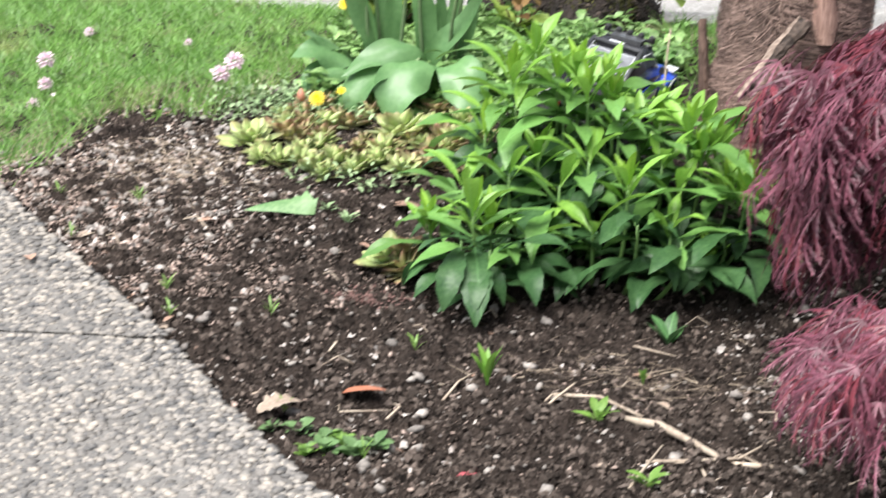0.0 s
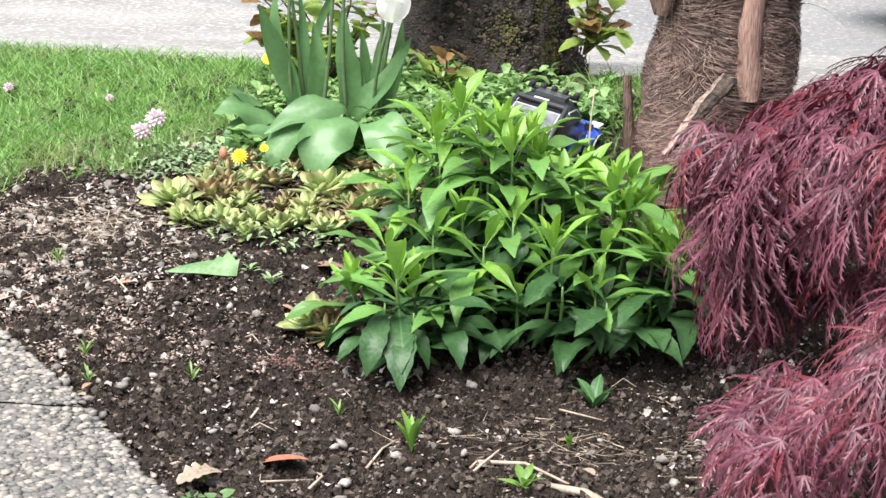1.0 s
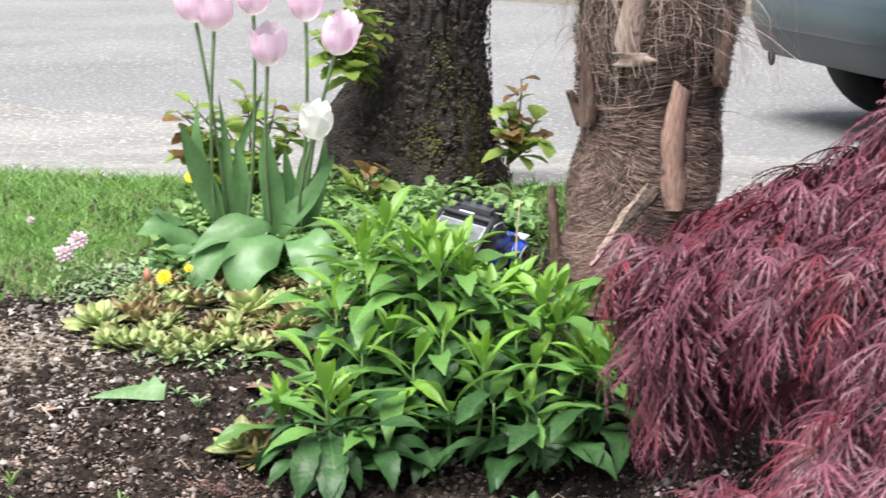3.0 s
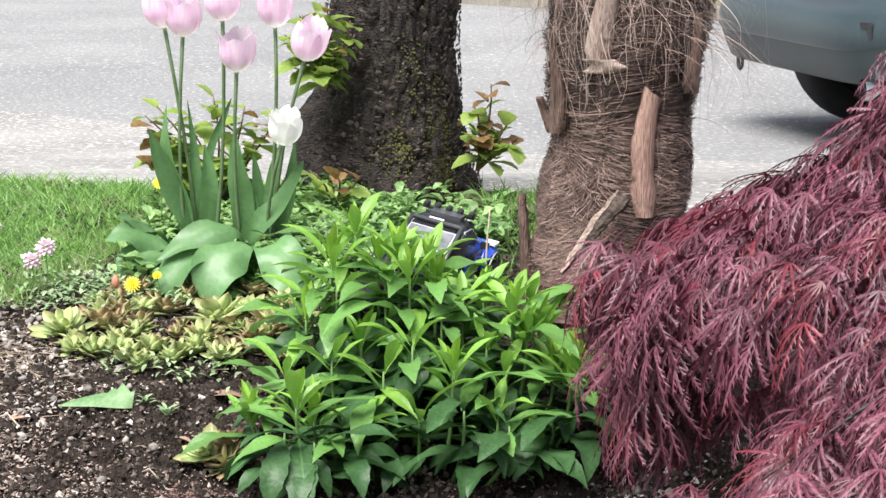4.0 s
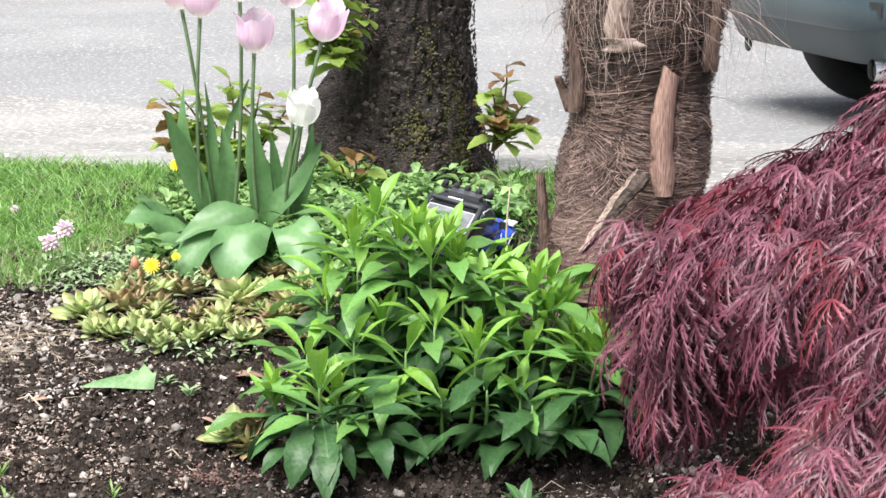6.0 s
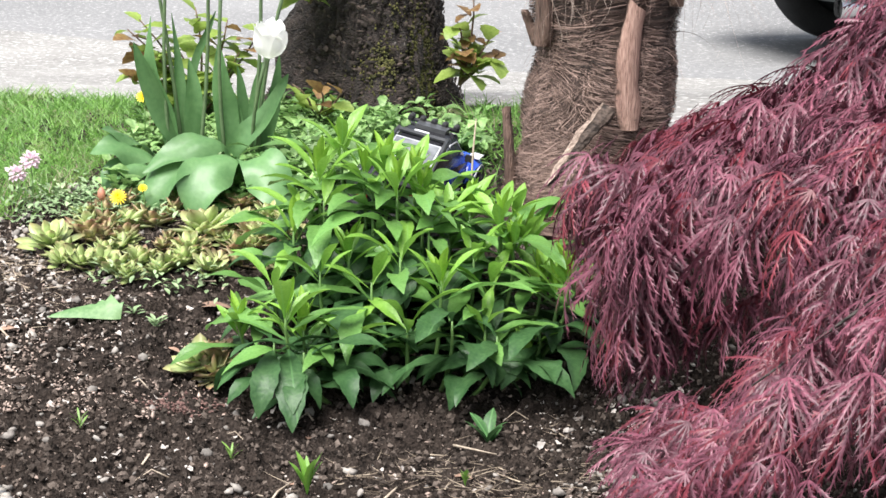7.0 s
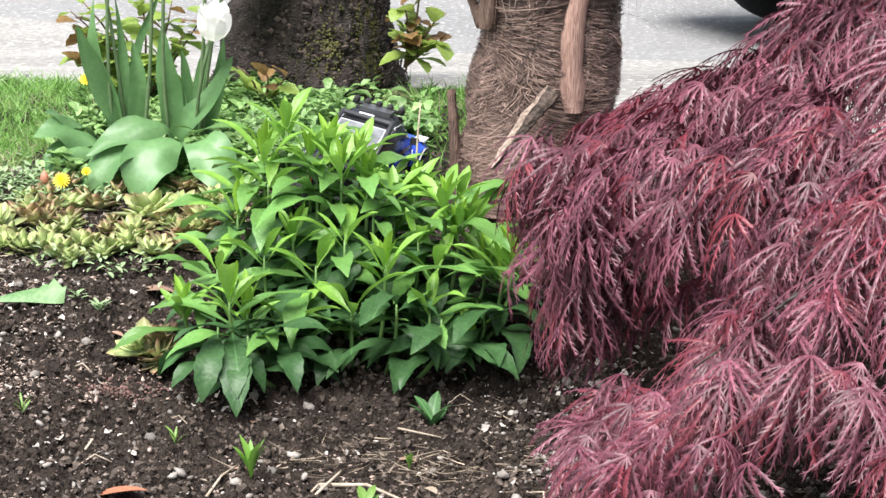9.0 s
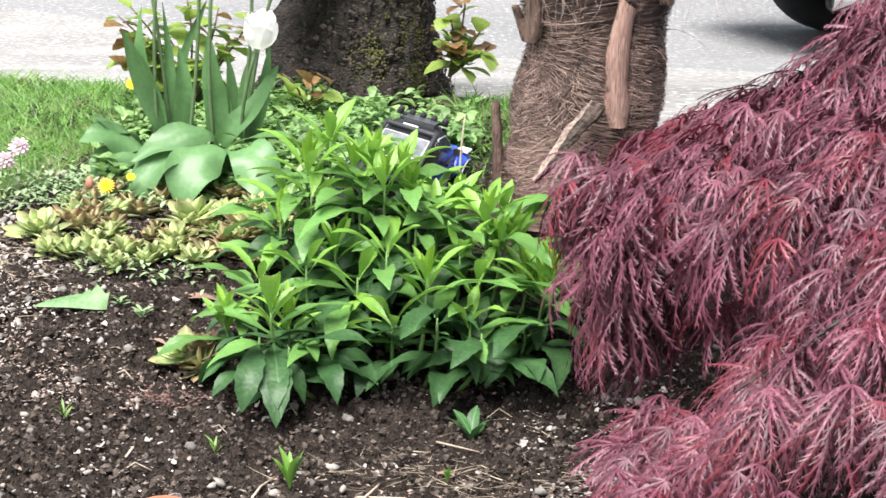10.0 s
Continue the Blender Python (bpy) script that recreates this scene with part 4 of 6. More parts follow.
for i in range(N - 1):
    bf += [(i * 7 + k, i * 7 + (k + 1) % 7, i * 7 + 7 + (k + 1) % 7, i * 7 + 7 + k) for k in range(7)]
    pf += [(i * 3 + k, i * 3 + k + 1, i * 3 + k + 4, i * 3 + k + 3) for k in range(2)]
bf += [tuple(range(6, -1, -1)), tuple(range((N - 1) * 7, N * 7))]
part("bark", Heap().add(bv, bf).mesh("bark", DEADWOOD, smooth=False), prop)
part("split_face", Heap().add(pv, pf).mesh("split_face", SPLITWOOD), prop, None, "pale split wood")

# ---- the cherry trunk ----
TX, TY = -0.10, 3.83
tree = thing("cherry_tree", pose(TX, TY, lief(TX, TY)), "old cherry trunk with dark ridged bark and mossy flared foot", "tree")
to = tree.matrix_basis.translation.copy()


def flare(a, z):
    """How far the roots spread the trunk's foot."""
    return math.exp(-max(z, 0) / 0.09) * (0.035 * math.cos(5 * a + 0.6) + 0.02 * math.cos(3 * a + 2)) - 0.045 * math.exp(-max(z, 0) / 0.16) * max(0, math.cos(a)) ** 2


v, f = [], []
NZ, NA = 210, 230
for i in range(NZ):
    z = -0.04 + 2.2 * (i / (NZ - 1)) ** 1.6
    base = float(np.interp(z, (-0.04, 0.02, 0.08, 0.16, 0.28, 0.5, 2.2), (0.200, 0.182, 0.160, 0.143, 0.130, 0.126, 0.12)))
    for k in range(NA):
        a = 2 * math.pi * k / NA
        knob = 0.045 * math.exp(-((a - math.pi * 1.06) / 0.35) ** 2 - ((z - 0.13) / 0.07) ** 2)
        ridge = 0.010 * noise.fractal((math.cos(a) * 2.2, math.sin(a) * 2.2, z * 5), 0.9, 2, 4) + 0.006 * noise.noise((math.cos(a) * 6, math.sin(a) * 6, z * 13)) - 0.012 * max(0, 0.25 - abs(noise.noise((math.cos(a) * 9 + 4, math.sin(a) * 9, z * 22)))) / 0.25 + 0.003 * noise.noise((math.cos(a) * 22, math.sin(a) * 22, z * 90))
        q = base + flare(a, z) + knob + ridge
        v.append((q * math.cos(a) + 0.02 * z, q * math.sin(a), z))
for i in range(NZ - 1):
    for k in range(NA):
        f.append((i * NA + k, i * NA + (k + 1) % NA, (i + 1) * NA + (k + 1) % NA, (i + 1) * NA + k))
f.append(tuple(range((NZ - 1) * NA, NZ * NA)))
part("trunk", Heap().add(v, f).mesh("trunk", BARK), tree)

# ---- tulips ----
def petal(mat_, seed, L=0.060, flare=0.0, wide=0.86):
    """One cupped petal of an egg-shaped flower: narrow foot, full belly, rounded uneven rim."""
    r = random.Random(seed)
    v, f = [], []
    n, m = 12, 9
    nick = [r.uniform(-0.0025, 0.0015) for _ in range(m)]
    for i in range(n + 1):
        t = i / n
        out = float(np.interp(t, (0, 0.08, 0.22, 0.42, 0.62, 0.82, 1), (0.004, 0.0135, 0.0220, 0.0265, 0.0268, 0.0240, 0.0205))) + flare * max(0, t - 0.55) ** 2
        half = wide * min(1, 0.5 + 1.6 * t) * (1 if t < 0.58 else math.sqrt(max(0.03, 1 - ((t - 0.58) / 0.44) ** 2)))
        for k in range(m):
            u = -1 + 2 * k / (m - 1)
            rad = out * (1 + 0.05 * u * u * t) + 0.0012 * math.sin(3.1 * u + seed) * t * t
            v.append((math.sin(u * half) * rad, math.cos(u * half) * rad, L * t + nick[k] * t ** 5 + 0.0016 * math.sin(5 * u + seed) * t ** 4))
    for i in range(n):
        for k in range(m - 1):
            f.append((i * m + k, i * m + k + 1, i * m + m + k + 1, i * m + m + k))
    return Heap().add(v, f).mesh("petal", mat_)


PETALS = [[petal(TULIP_PINK, k, flare=(0.0, 0.03, 0.06)[k % 3]) for k in range(5)], [petal(TULIP_WHITE, 9 + k, 0.058, 0.02 * k, 0.80) for k in range(4)]]
rng = random.Random(21)


def strap(points, width, facing, cup=0.25, belly=0.45, wave=0.16, seed=0, n=18):
    """A smooth strap-shaped leaf along a curve; its upper side turns from the first of two facings to the second."""
    r = random.Random(seed)
    pts = [Vector(p) for p in points]
    pts = [pts[0] * 2 - pts[1]] + pts + [pts[-1] * 2 - pts[-2]]
    line = []
    for i in range(n + 1):
        q = min(i / n * (len(pts) - 3), len(pts) - 3 - 1e-6)
        k = int(q)
        t = q - k
        a, b, c, d = pts[k:k + 4]
        line.append(0.5 * ((2 * b) + (c - a) * t + (2 * a - 5 * b + 4 * c - d) * t * t + (3 * b - a - 3 * c + d) * t ** 3))
    v, f = [], []
    ph = r.uniform(0, 6)
    us = (-1, -0.6, -0.25, 0, 0.25, 0.6, 1)
    for i, p in enumerate(line):
        t = i / n
        d = (line[min(i + 1, n)] - line[max(i - 1, 0)]).normalized()
        face = Vector(facing[0]).lerp(Vector(facing[1]), t).normalized()
        side = d.cross(face).normalized()
        up = side.cross(d)
        w = width / 2 * max(0.35 * (1 - t) ** 2, math.sin(math.pi * t ** (math.log(0.5) / math.log(belly))) ** 0.75 if 0 < t < 1 else 0)
        w = max(w, 0.0006)
        for u in us:
            lift = cup * w * u * u + wave * width * abs(u) * u * u * math.sin(ph + 8 * t + (1.7 if u > 0 else 0)) * math.sin(math.pi * t)
            v.append(p + side * (u * w) + up * lift)
    m = len(us)
    for i in range(n):
        f += [(i * m + k, i * m + k + 1, i * m + m + k + 1, i * m + m + k) for k in range(m - 1)]
    return v, f


def tulip(fx, fy, hx, hy, hz, white=False, size=1.0, leaves=()):
    z0 = lief(fx, fy) - 0.005
    label = "white tulip flower on a green stem" if white else "pale pink tulip on a tall green stem"
    ob = thing("tulip", pose(fx, fy, z0), label, "tulip", "tulips in the bed")
    foot = Vector((fx, fy, z0))
    top = Vector((hx, hy, hz)) - foot
    bow = Vector((rng.uniform(-0.014, 0.014), 0, 0))
    pts = [top * t + bow * math.sin(math.pi * t) for t in (0, .2, .4, .6, .8, 1)]
    part("stem", Heap().add(*tube(pts, (.0038, .0036, .0033, .003, .003, .0034), 7)).mesh("stem", TULIP_STEM), ob)
    d = (pts[-1] - pts[-2]).normalized()
    tilt = Vector((0, 0, 1)).rotation_difference(d).to_matrix().to_4x4()
    for k in range(6):
        m = Matrix.Translation(top) @ tilt @ Matrix.Rotation(k * 1.0472 + rng.uniform(-0.12, 0.12), 4, "Z") @ Matrix.Rotation(rng.uniform(-0.06, 0.02) + (0.05 if k % 2 else 0), 4, "X") @ Matrix.Scale(size * (1.0 if k % 2 else 1.08) * rng.uniform(0.96, 1.04), 4)
        part("petal", rng.choice(PETALS[1 if white else 0]), ob, m)
    for i, (width, facing, cup, belly, *way) in enumerate(leaves):
        v, f = strap([Vector(q) - foot for q in way], width, facing, cup * (0.55 if cup < 0 else 1), belly, 0.27 if cup < 0 else 0.16, seed=i + int(abs(hx) * 1000))
        part("leaf", Heap().add(v, f).mesh("leaf", TULIP_LEAF), ob)


FRONT, LEFTISH, RIGHTISH, TOP = (0.1, -1, 0.2), (-0.8, -0.6, 0.2), (0.8, -0.7, 0.2), (0, -0.35, 1)
tulip(-0.425, 3.25, -0.419, 3.204, 0.572, leaves=(
    (0.036, (FRONT, LEFTISH), 0.30, 0.48, (-0.420, 3.252, 0.180), (-0.424, 3.25, 0.246), (-0.431, 3.24, 0.298), (-0.451, 3.23, 0.352), (-0.453, 3.22, 0.404), (-0.450, 3.22, 0.462)),
    (0.034, (RIGHTISH, FRONT), 0.35, 0.50, (-0.418, 3.245, 0.180), (-0.421, 3.24, 0.249), (-0.441, 3.23, 0.301), (-0.463, 3.22, 0.367), (-0.478, 3.21, 0.421))))
tulip(-0.405, 3.27, -0.449, 3.210, 0.586, leaves=(
    (0.020, (FRONT, RIGHTISH), 0.45, 0.45, (-0.410, 3.27, 0.180), (-0.412, 3.26, 0.245), (-0.410, 3.25, 0.327), (-0.414, 3.25, 0.393), (-0.420, 3.25, 0.464)),
    (0.018, (LEFTISH, FRONT), 0.50, 0.45, (-0.404, 3.27, 0.180), (-0.403, 3.26, 0.250), (-0.395, 3.25, 0.317), (-0.381, 3.25, 0.384), (-0.361, 3.24, 0.431), (-0.345, 3.23, 0.470)),
    (0.030, (FRONT, (0.5, -1, 0)), 0.30, 0.5, (-0.395, 3.26, 0.180), (-0.390, 3.25, 0.26), (-0.386, 3.24, 0.33), (-0.392, 3.24, 0.39))))
tulip(-0.385, 3.25, -0.352, 3.184, 0.599, leaves=(
    (0.048, (TOP, TOP), -0.28, 0.5, (-0.44, 3.26, 0.19), (-0.462, 3.244, 0.232), (-0.488, 3.22, 0.262), (-0.508, 3.20, 0.274), (-0.530, 3.18, 0.282)),
    (0.052, (TOP, (-0.3, -1, 0.7)), -0.30, 0.55, (-0.43, 3.24, 0.19), (-0.453, 3.21, 0.232), (-0.482, 3.19, 0.247), (-0.513, 3.17, 0.255), (-0.545, 3.15, 0.246)),
    (0.046, (TOP, (-0.5, -1, 0.6)), -0.35, 0.55, (-0.43, 3.22, 0.19), (-0.455, 3.19, 0.220), (-0.489, 3.17, 0.222), (-0.515, 3.15, 0.208), (-0.520, 3.14, 0.180))))
tulip(-0.330, 3.24, -0.331, 3.184, 0.517, leaves=(
    (0.046, (FRONT, FRONT), 0.32, 0.42, (-0.322, 3.24, 0.170), (-0.323, 3.235, 0.239), (-0.327, 3.23, 0.292), (-0.337, 3.22, 0.349), (-0.341, 3.22, 0.420)),
    (0.052, (TOP, (-0.15, -0.8, 0.8)), -0.30, 0.5, (-0.315, 3.20, 0.195), (-0.330, 3.18, 0.255), (-0.360, 3.155, 0.268), (-0.395, 3.135, 0.255), (-0.430, 3.12, 0.240), (-0.456, 3.11, 0.222)),
    (0.074, (TOP, (-0.35, -1, 0.5)), -0.22, 0.56, (-0.335, 3.18, 0.20), (-0.362, 3.15, 0.240), (-0.395, 3.125, 0.234), (-0.424, 3.105, 0.215), (-0.446, 3.09, 0.186), (-0.458, 3.085, 0.155))))
tulip(-0.305, 3.24, -0.266, 3.164, 0.590, leaves=(
    (0.038, ((-0.3, -1, 0.3), (0.1, -0.5, 0.9)), 0.35, 0.5, (-0.318, 3.225, 0.170), (-0.319, 3.21, 0.232), (-0.299, 3.20, 0.267), (-0.264, 3.19, 0.302), (-0.237, 3.18, 0.344), (-0.224, 3.175, 0.374)),
    (0.078, (TOP, (-0.15, -1, 0.45)), -0.22, 0.56, (-0.305, 3.19, 0.19), (-0.318, 3.15, 0.242), (-0.340, 3.115, 0.240), (-0.358, 3.09, 0.215), (-0.368, 3.075, 0.185), (-0.374, 3.07, 0.155)),
    (0.026, (FRONT, RIGHTISH), 0.40, 0.45, (-0.298, 3.245, 0.170), (-0.300, 3.24, 0.25), (-0.305, 3.235, 0.32), (-0.312, 3.23, 0.38))))
tulip(-0.285, 3.25, -0.221, 3.164, 0.537, leaves=(
    (0.030, (FRONT, LEFTISH), 0.35, 0.48, (-0.293, 3.25, 0.170), (-0.292, 3.24, 0.235), (-0.282, 3.235, 0.301), (-0.270, 3.225, 0.358), (-0.253, 3.215, 0.412)),
    (0.074, (TOP, (0.3, -1, 0.5)), -0.22, 0.56, (-0.298, 3.19, 0.19), (-0.288, 3.15, 0.236), (-0.268, 3.12, 0.236), (-0.248, 3.10, 0.216), (-0.234, 3.085, 0.184), (-0.228, 3.08, 0.155)),
    (0.020, (RIGHTISH, FRONT), 0.4, 0.5, (-0.236, 3.27, 0.17), (-0.238, 3.265, 0.193), (-0.229, 3.26, 0.231), (-0.230, 3.255, 0.268))))
tulip(-0.290, 3.23, -0.258, 3.150, 0.404, True, 0.92, leaves=(
    (0.026, (LEFTISH, FRONT), 0.35, 0.48, (-0.274, 3.25, 0.170), (-0.273, 3.245, 0.225), (-0.259, 3.24, 0.282), (-0.249, 3.235, 0.339), (-0.242, 3.23, 0.398)),))

# ---- moss, suckers and the low plants round the trunk ----
nr = np.random.RandomState(17)
rng = random.Random(17)


def bark_r(z):
    return float(np.interp(z, (-0.04, 0.02, 0.08, 0.16, 0.28, 0.5, 2.2), (0.200, 0.182, 0.160, 0.143, 0.130, 0.126, 0.12)))


h = Heap()
tuft = stone(rng, 1.0, 0.7)
for ca, cz, sa, sz, count in ((-0.87, 0.07, 0.12, 0.055, 1900), (-1.45, 0.09, 0.10, 0.025, 260), (-1.75, 0.05, 0.12, 0.03, 140), (-1.25, 0.24, 0.12, 0.05, 120)):
    for _ in range(count):
        a, z = rng.gauss(ca, sa), max(0.0, rng.gauss(cz, sz))
        q = bark_r(z) + flare(a, z) + 0.001
        r = rng.uniform(0.0010, 0.0030)
        h.put(tuft, Matrix.Translation((q * math.cos(a) + 0.02 * z, q * math.sin(a), z)) @ Matrix.Diagonal((r, r, r * 1.6, 1)))
flakes = Heap()
for _ in range(1500):  # curled plates of bark
    a, z = rng.uniform(-3.1, 0.2), 0.01 + 0.50 * rng.random() ** 1.6
    if -1.6 < a < -1.0 and z > 0.12 and rng.random() < 0.6:
        continue
    q = bark_r(z) + flare(a, z) + 0.004
    turn = Matrix.Translation((q * math.cos(a) + 0.02 * z, q * math.sin(a), z)) @ Matrix.Rotation(a, 4, "Z") @ Euler((rng.gauss(0, 0.5), rng.gauss(0.25, 0.25), 0)).to_matrix().to_4x4()
    flakes.put(rng.choice(crumbs), turn @ Matrix.Diagonal((0.0016, rng.uniform(0.003, 0.010), rng.uniform(0.002, 0.007), 1)))
tagged(part("loose_bark", flakes.mesh("loose_bark", FLAKE, smooth=False), tree, None, "lifted brown plates of bark"), kind="stuff")
tagged(part("moss", h.mesh("moss", MOSS), tree, None, "olive green moss tufts"), kind="stuff")
SUCKER = mat("sucker_leaf", (0.220, 0.330, 0.060), (0.390, 0.500, 0.140), 30, 150, 0.42, 0.3, 0.001, rnd=0.2, thin=0.5)
SUCKER_R = mat("sucker_leaf_red", (0.150, 0.072, 0.036), (0.320, 0.215, 0.085), 30, 150, 0.42, 0.3, 0.001, rnd=0.25, thin=0.42)
SHOOTBARK = mat("sucker_stem", (0.10, 0.06, 0.045), (0.17, 0.12, 0.07), 30, 150, 0.7, 0.2, 0.001)
SL = [blade(0.050, 0.034, 0.5, 0.22, 8, 0.5, 0.09), blade(0.040, 0.029, 0.9, 0.22, 8, 0.5, 0.09), blade(0.058, 0.036, 0.7, 0.2, 8, 0.52, 0.09)]
SG = [Heap().add(*q).mesh("leaf", SUCKER) for q in SL]
SR = [Heap().add(*q).mesh("leaf", SUCKER_R) for q in SL]


def sucker(name, foot, heads, count, red, label):
    """A spray of leafy shoots from the trunk's foot."""
    ob = thing(name, Matrix.Translation(foot), label, "shoots")
    for hd in heads:
        top = Vector(hd) - Vector(foot)
        pts = [top * t + Vector((0.01 * math.sin(3 * t), 0, 0.012 * math.sin(math.pi * t))) for t in (0, .25, .5, .75, 1)]
        part("stem", Heap().add(*tube(pts, (.003, .0026, .0022, .0018, .0012), 5)).mesh("stem", SHOOTBARK), ob)
        for i in range(count):
            t = 0.25 + 0.75 * (i + 0.5) / count
            a = i * 2.4 + rng.random()
            kind = SR if rng.random() < (red if t > 0.72 else red * 0.15) else SG
            part("leaf", rng.choice(kind), ob, aim(top * t, (math.cos(a), math.sin(a), rng.uniform(-0.3, 1.2)), rng.uniform(-0.5, 0.5), rng.uniform(0.75, 1.15)))
    return ob


sucker("tree_suckers", (0.065, 3.70, 0.285), ((0.090, 3.69, 0.45), (0.058, 3.68, 0.41), (0.125, 3.68, 0.385), (0.135, 3.67, 0.34), (0.110, 3.67, 0.33), (0.075, 3.67, 0.36)), 9, 0.7, "young reddish green shoots growing from the tree trunk")
sucker("tree_suckers", (-0.215, 3.69, 0.44), ((-0.26, 3.66, 0.58), (-0.215, 3.64, 0.60), (-0.27, 3.64, 0.50), (-0.235, 3.62, 0.475), (-0.17, 3.64, 0.57), (-0.29, 3.63, 0.545), (-0.20, 3.62, 0.52), (-0.25, 3.62, 0.55)), 12, 0.22, "young leafy shoots sprouting beside the tree trunk")
sucker("rose_bush", (-0.42, 3.62, 0.225), ((-0.545, 3.60, 0.40), (-0.52, 3.58, 0.42), (-0.42, 3.60, 0.44), (-0.54, 3.56, 0.32), (-0.36, 3.58, 0.42), (-0.46, 3.58, 0.38), (-0.30, 3.60, 0.40), (-0.34, 3.58, 0.36), (-0.50, 3.57, 0.36)), 15, 0.25, "low bush with reddish green leaves behind the tulips")
sucker("rose_bush", (-0.20, 3.56, 0.22), ((-0.24, 3.52, 0.31), (-0.19, 3.52, 0.30), (-0.15, 3.52, 0.30)), 5, 0.65, "low bush with reddish green leaves at the trunk")

COVER = mat("ground_cover_leaf", (0.090, 0.205, 0.055), (0.300, 0.460, 0.170), 20, 150, 0.45, 0.6, 0.003, rnd=0.35, island=True, thin=0.25)
CL = [blade(0.026, 0.015, 0.9, 0.35, 6, 0.55, 0.10), blade(0.020, 0.013, 1.2, 0.35, 6, 0.5, 0.10), blade(0.032, 0.015, 1.0, 0.35, 6, 0.5, 0.10)]
h = Heap()
for _ in range(1350):
    if rng.random() < 0.72:
        x, y = rng.uniform(-0.32, 0.10), rng.uniform(3.10, 3.66)
    else:
        x, y = rng.uniform(-0.52, -0.2), rng.uniform(3.12, 3.74)
    if -0.10 < x < 0.12 and 2.9 < y < 3.32 or x > -0.06 and y > 3.42 and rng.random() < 0.85:
        continue
    z0 = lief(x, y)
    hi = rng.uniform(0.012, 0.062) if y < 3.42 else rng.uniform(0.008, 0.030)
    hi *= 0.55 + 1.1 * max(0, 0.5 + noise.noise((x * 14, y * 14, 3.3)))
    for i in range(7):
        a = i * 2.4 + rng.random()
        h.put(rng.choice(CL), aim((x + rng.gauss(0, 0.009), y + rng.gauss(0, 0.008), z0 + hi * rng.uniform(0.5, 1)), (math.cos(a), math.sin(a), rng.uniform(-0.2, 1.6)), rng.uniform(-0.6, 0.6), rng.uniform(0.6, 1.25)))
tagged(new("ground_cover", h.mesh("ground_cover", COVER)), "low green leafy ground cover between tulips and tree", "plants", kind="stuff")
# taller grass tufts by the trunk and palm
n = 800
x = np.concatenate([nr.uniform(0.06, 0.30, n // 2), nr.uniform(-0.1, 0.16, n - n // 2)])
y = np.concatenate([nr.uniform(3.40, 3.72, n // 2), nr.uniform(3.12, 3.5, n - n // 2)])
foot = np.stack([x, y, lie(x, y)], 1)
tip = foot + np.stack([nr.randn(n) * 0.02, nr.randn(n) * 0.02, 0.015 + 0.05 * nr.rand(n) ** 2.5], 1)
tagged(ribbons("grass_tufts", foot, tip, 0.002 + 0.0015 * nr.rand(n), np.stack([nr.randn(n) * 0.02, nr.randn(n) * 0.02, -0.01 * nr.rand(n)], 1), GRASS, None, 4), "tufts of long grass by the palm", "grass", kind="stuff")

# ---- houseleeks ----
HL_G = mat("houseleek_green", (0.25, 0.36, 0.105), (0.52, 0.60, 0.27), 40, 120, 0.45, 0.15, 0.001, rnd=0.35, thin=0.15, tipped=(0.022, 0.038, (0.28, 0.19, 0.10)))
HL_R = mat("houseleek_tinged", (0.27, 0.29, 0.11), (0.52, 0.54, 0.26), 40, 120, 0.5, 0.15, 0.001, rnd=0.4, thin=0.12, tipped=(0.012, 0.032, (0.27, 0.15, 0.095)))


def fleshy(L, W):
    """A thick pointed leaf along +Y, cupped upwards."""
    v, f = [], []
    n = 6
    for i in range(n + 1):
        t = i / n
        w = W / 2 * (0.48 + 0.60 * math.sin(math.pi * t * 0.72)) * (1 - t ** 6)
        w = max(w, 0.0003)
        z = 0.16 * L * t * t
        th = 0.10 * W * (1 - t) + 0.0006
        v += [(-w, L * t, z + 0.25 * w), (0, L * t, z), (w, L * t, z + 0.25 * w), (0, L * t, z - th)]
    for i in range(n):
        for a, b in ((0, 1), (1, 2), (2, 3), (3, 0)):
            f.append((i * 4 + a, i * 4 + b, i * 4 + 4 + b, i * 4 + 4 + a))
    return Heap().add(v, f)


FL = [fleshy(0.035, 0.0195), fleshy(0.030, 0.0165)]
FG, FR = [q.mesh("leaf", HL_G) for q in FL], [q.mesh("leaf", HL_R) for q in FL]
rng = random.Random(31)


def rosette(x, y, size, red=False, lean=0.0, layers=3):
    ob = thing("houseleek", pose(x, y, lief(x, y) + 0.002, rng.uniform(-6, 26) + lean, rng.uniform(-16, 16), rng.uniform(0, 360)),
               "houseleek rosette tinged reddish brown" if red else "pale green fleshy houseleek rosette", "succulent", "houseleeks in the bed")
    for ring in range(layers):
        n = (10, 8, 5)[ring]
        up = (0.12, 0.48, 1.2)[ring]
        for i in range(n):
            a = 6.283 * (i + 0.5 * ring) / n + rng.uniform(-0.12, 0.12)
            p = (0.003 * math.cos(a), 0.003 * math.sin(a), 0.006 + 0.005 * ring)
            part("leaf", rng.choice(FR if red else FG), ob, aim(p, (math.cos(a), math.sin(a), up + rng.uniform(-0.25, 0.25)), 0, size * (1.0, 0.88, 0.66)[ring] * rng.uniform(0.75, 1.15)))
    return ob


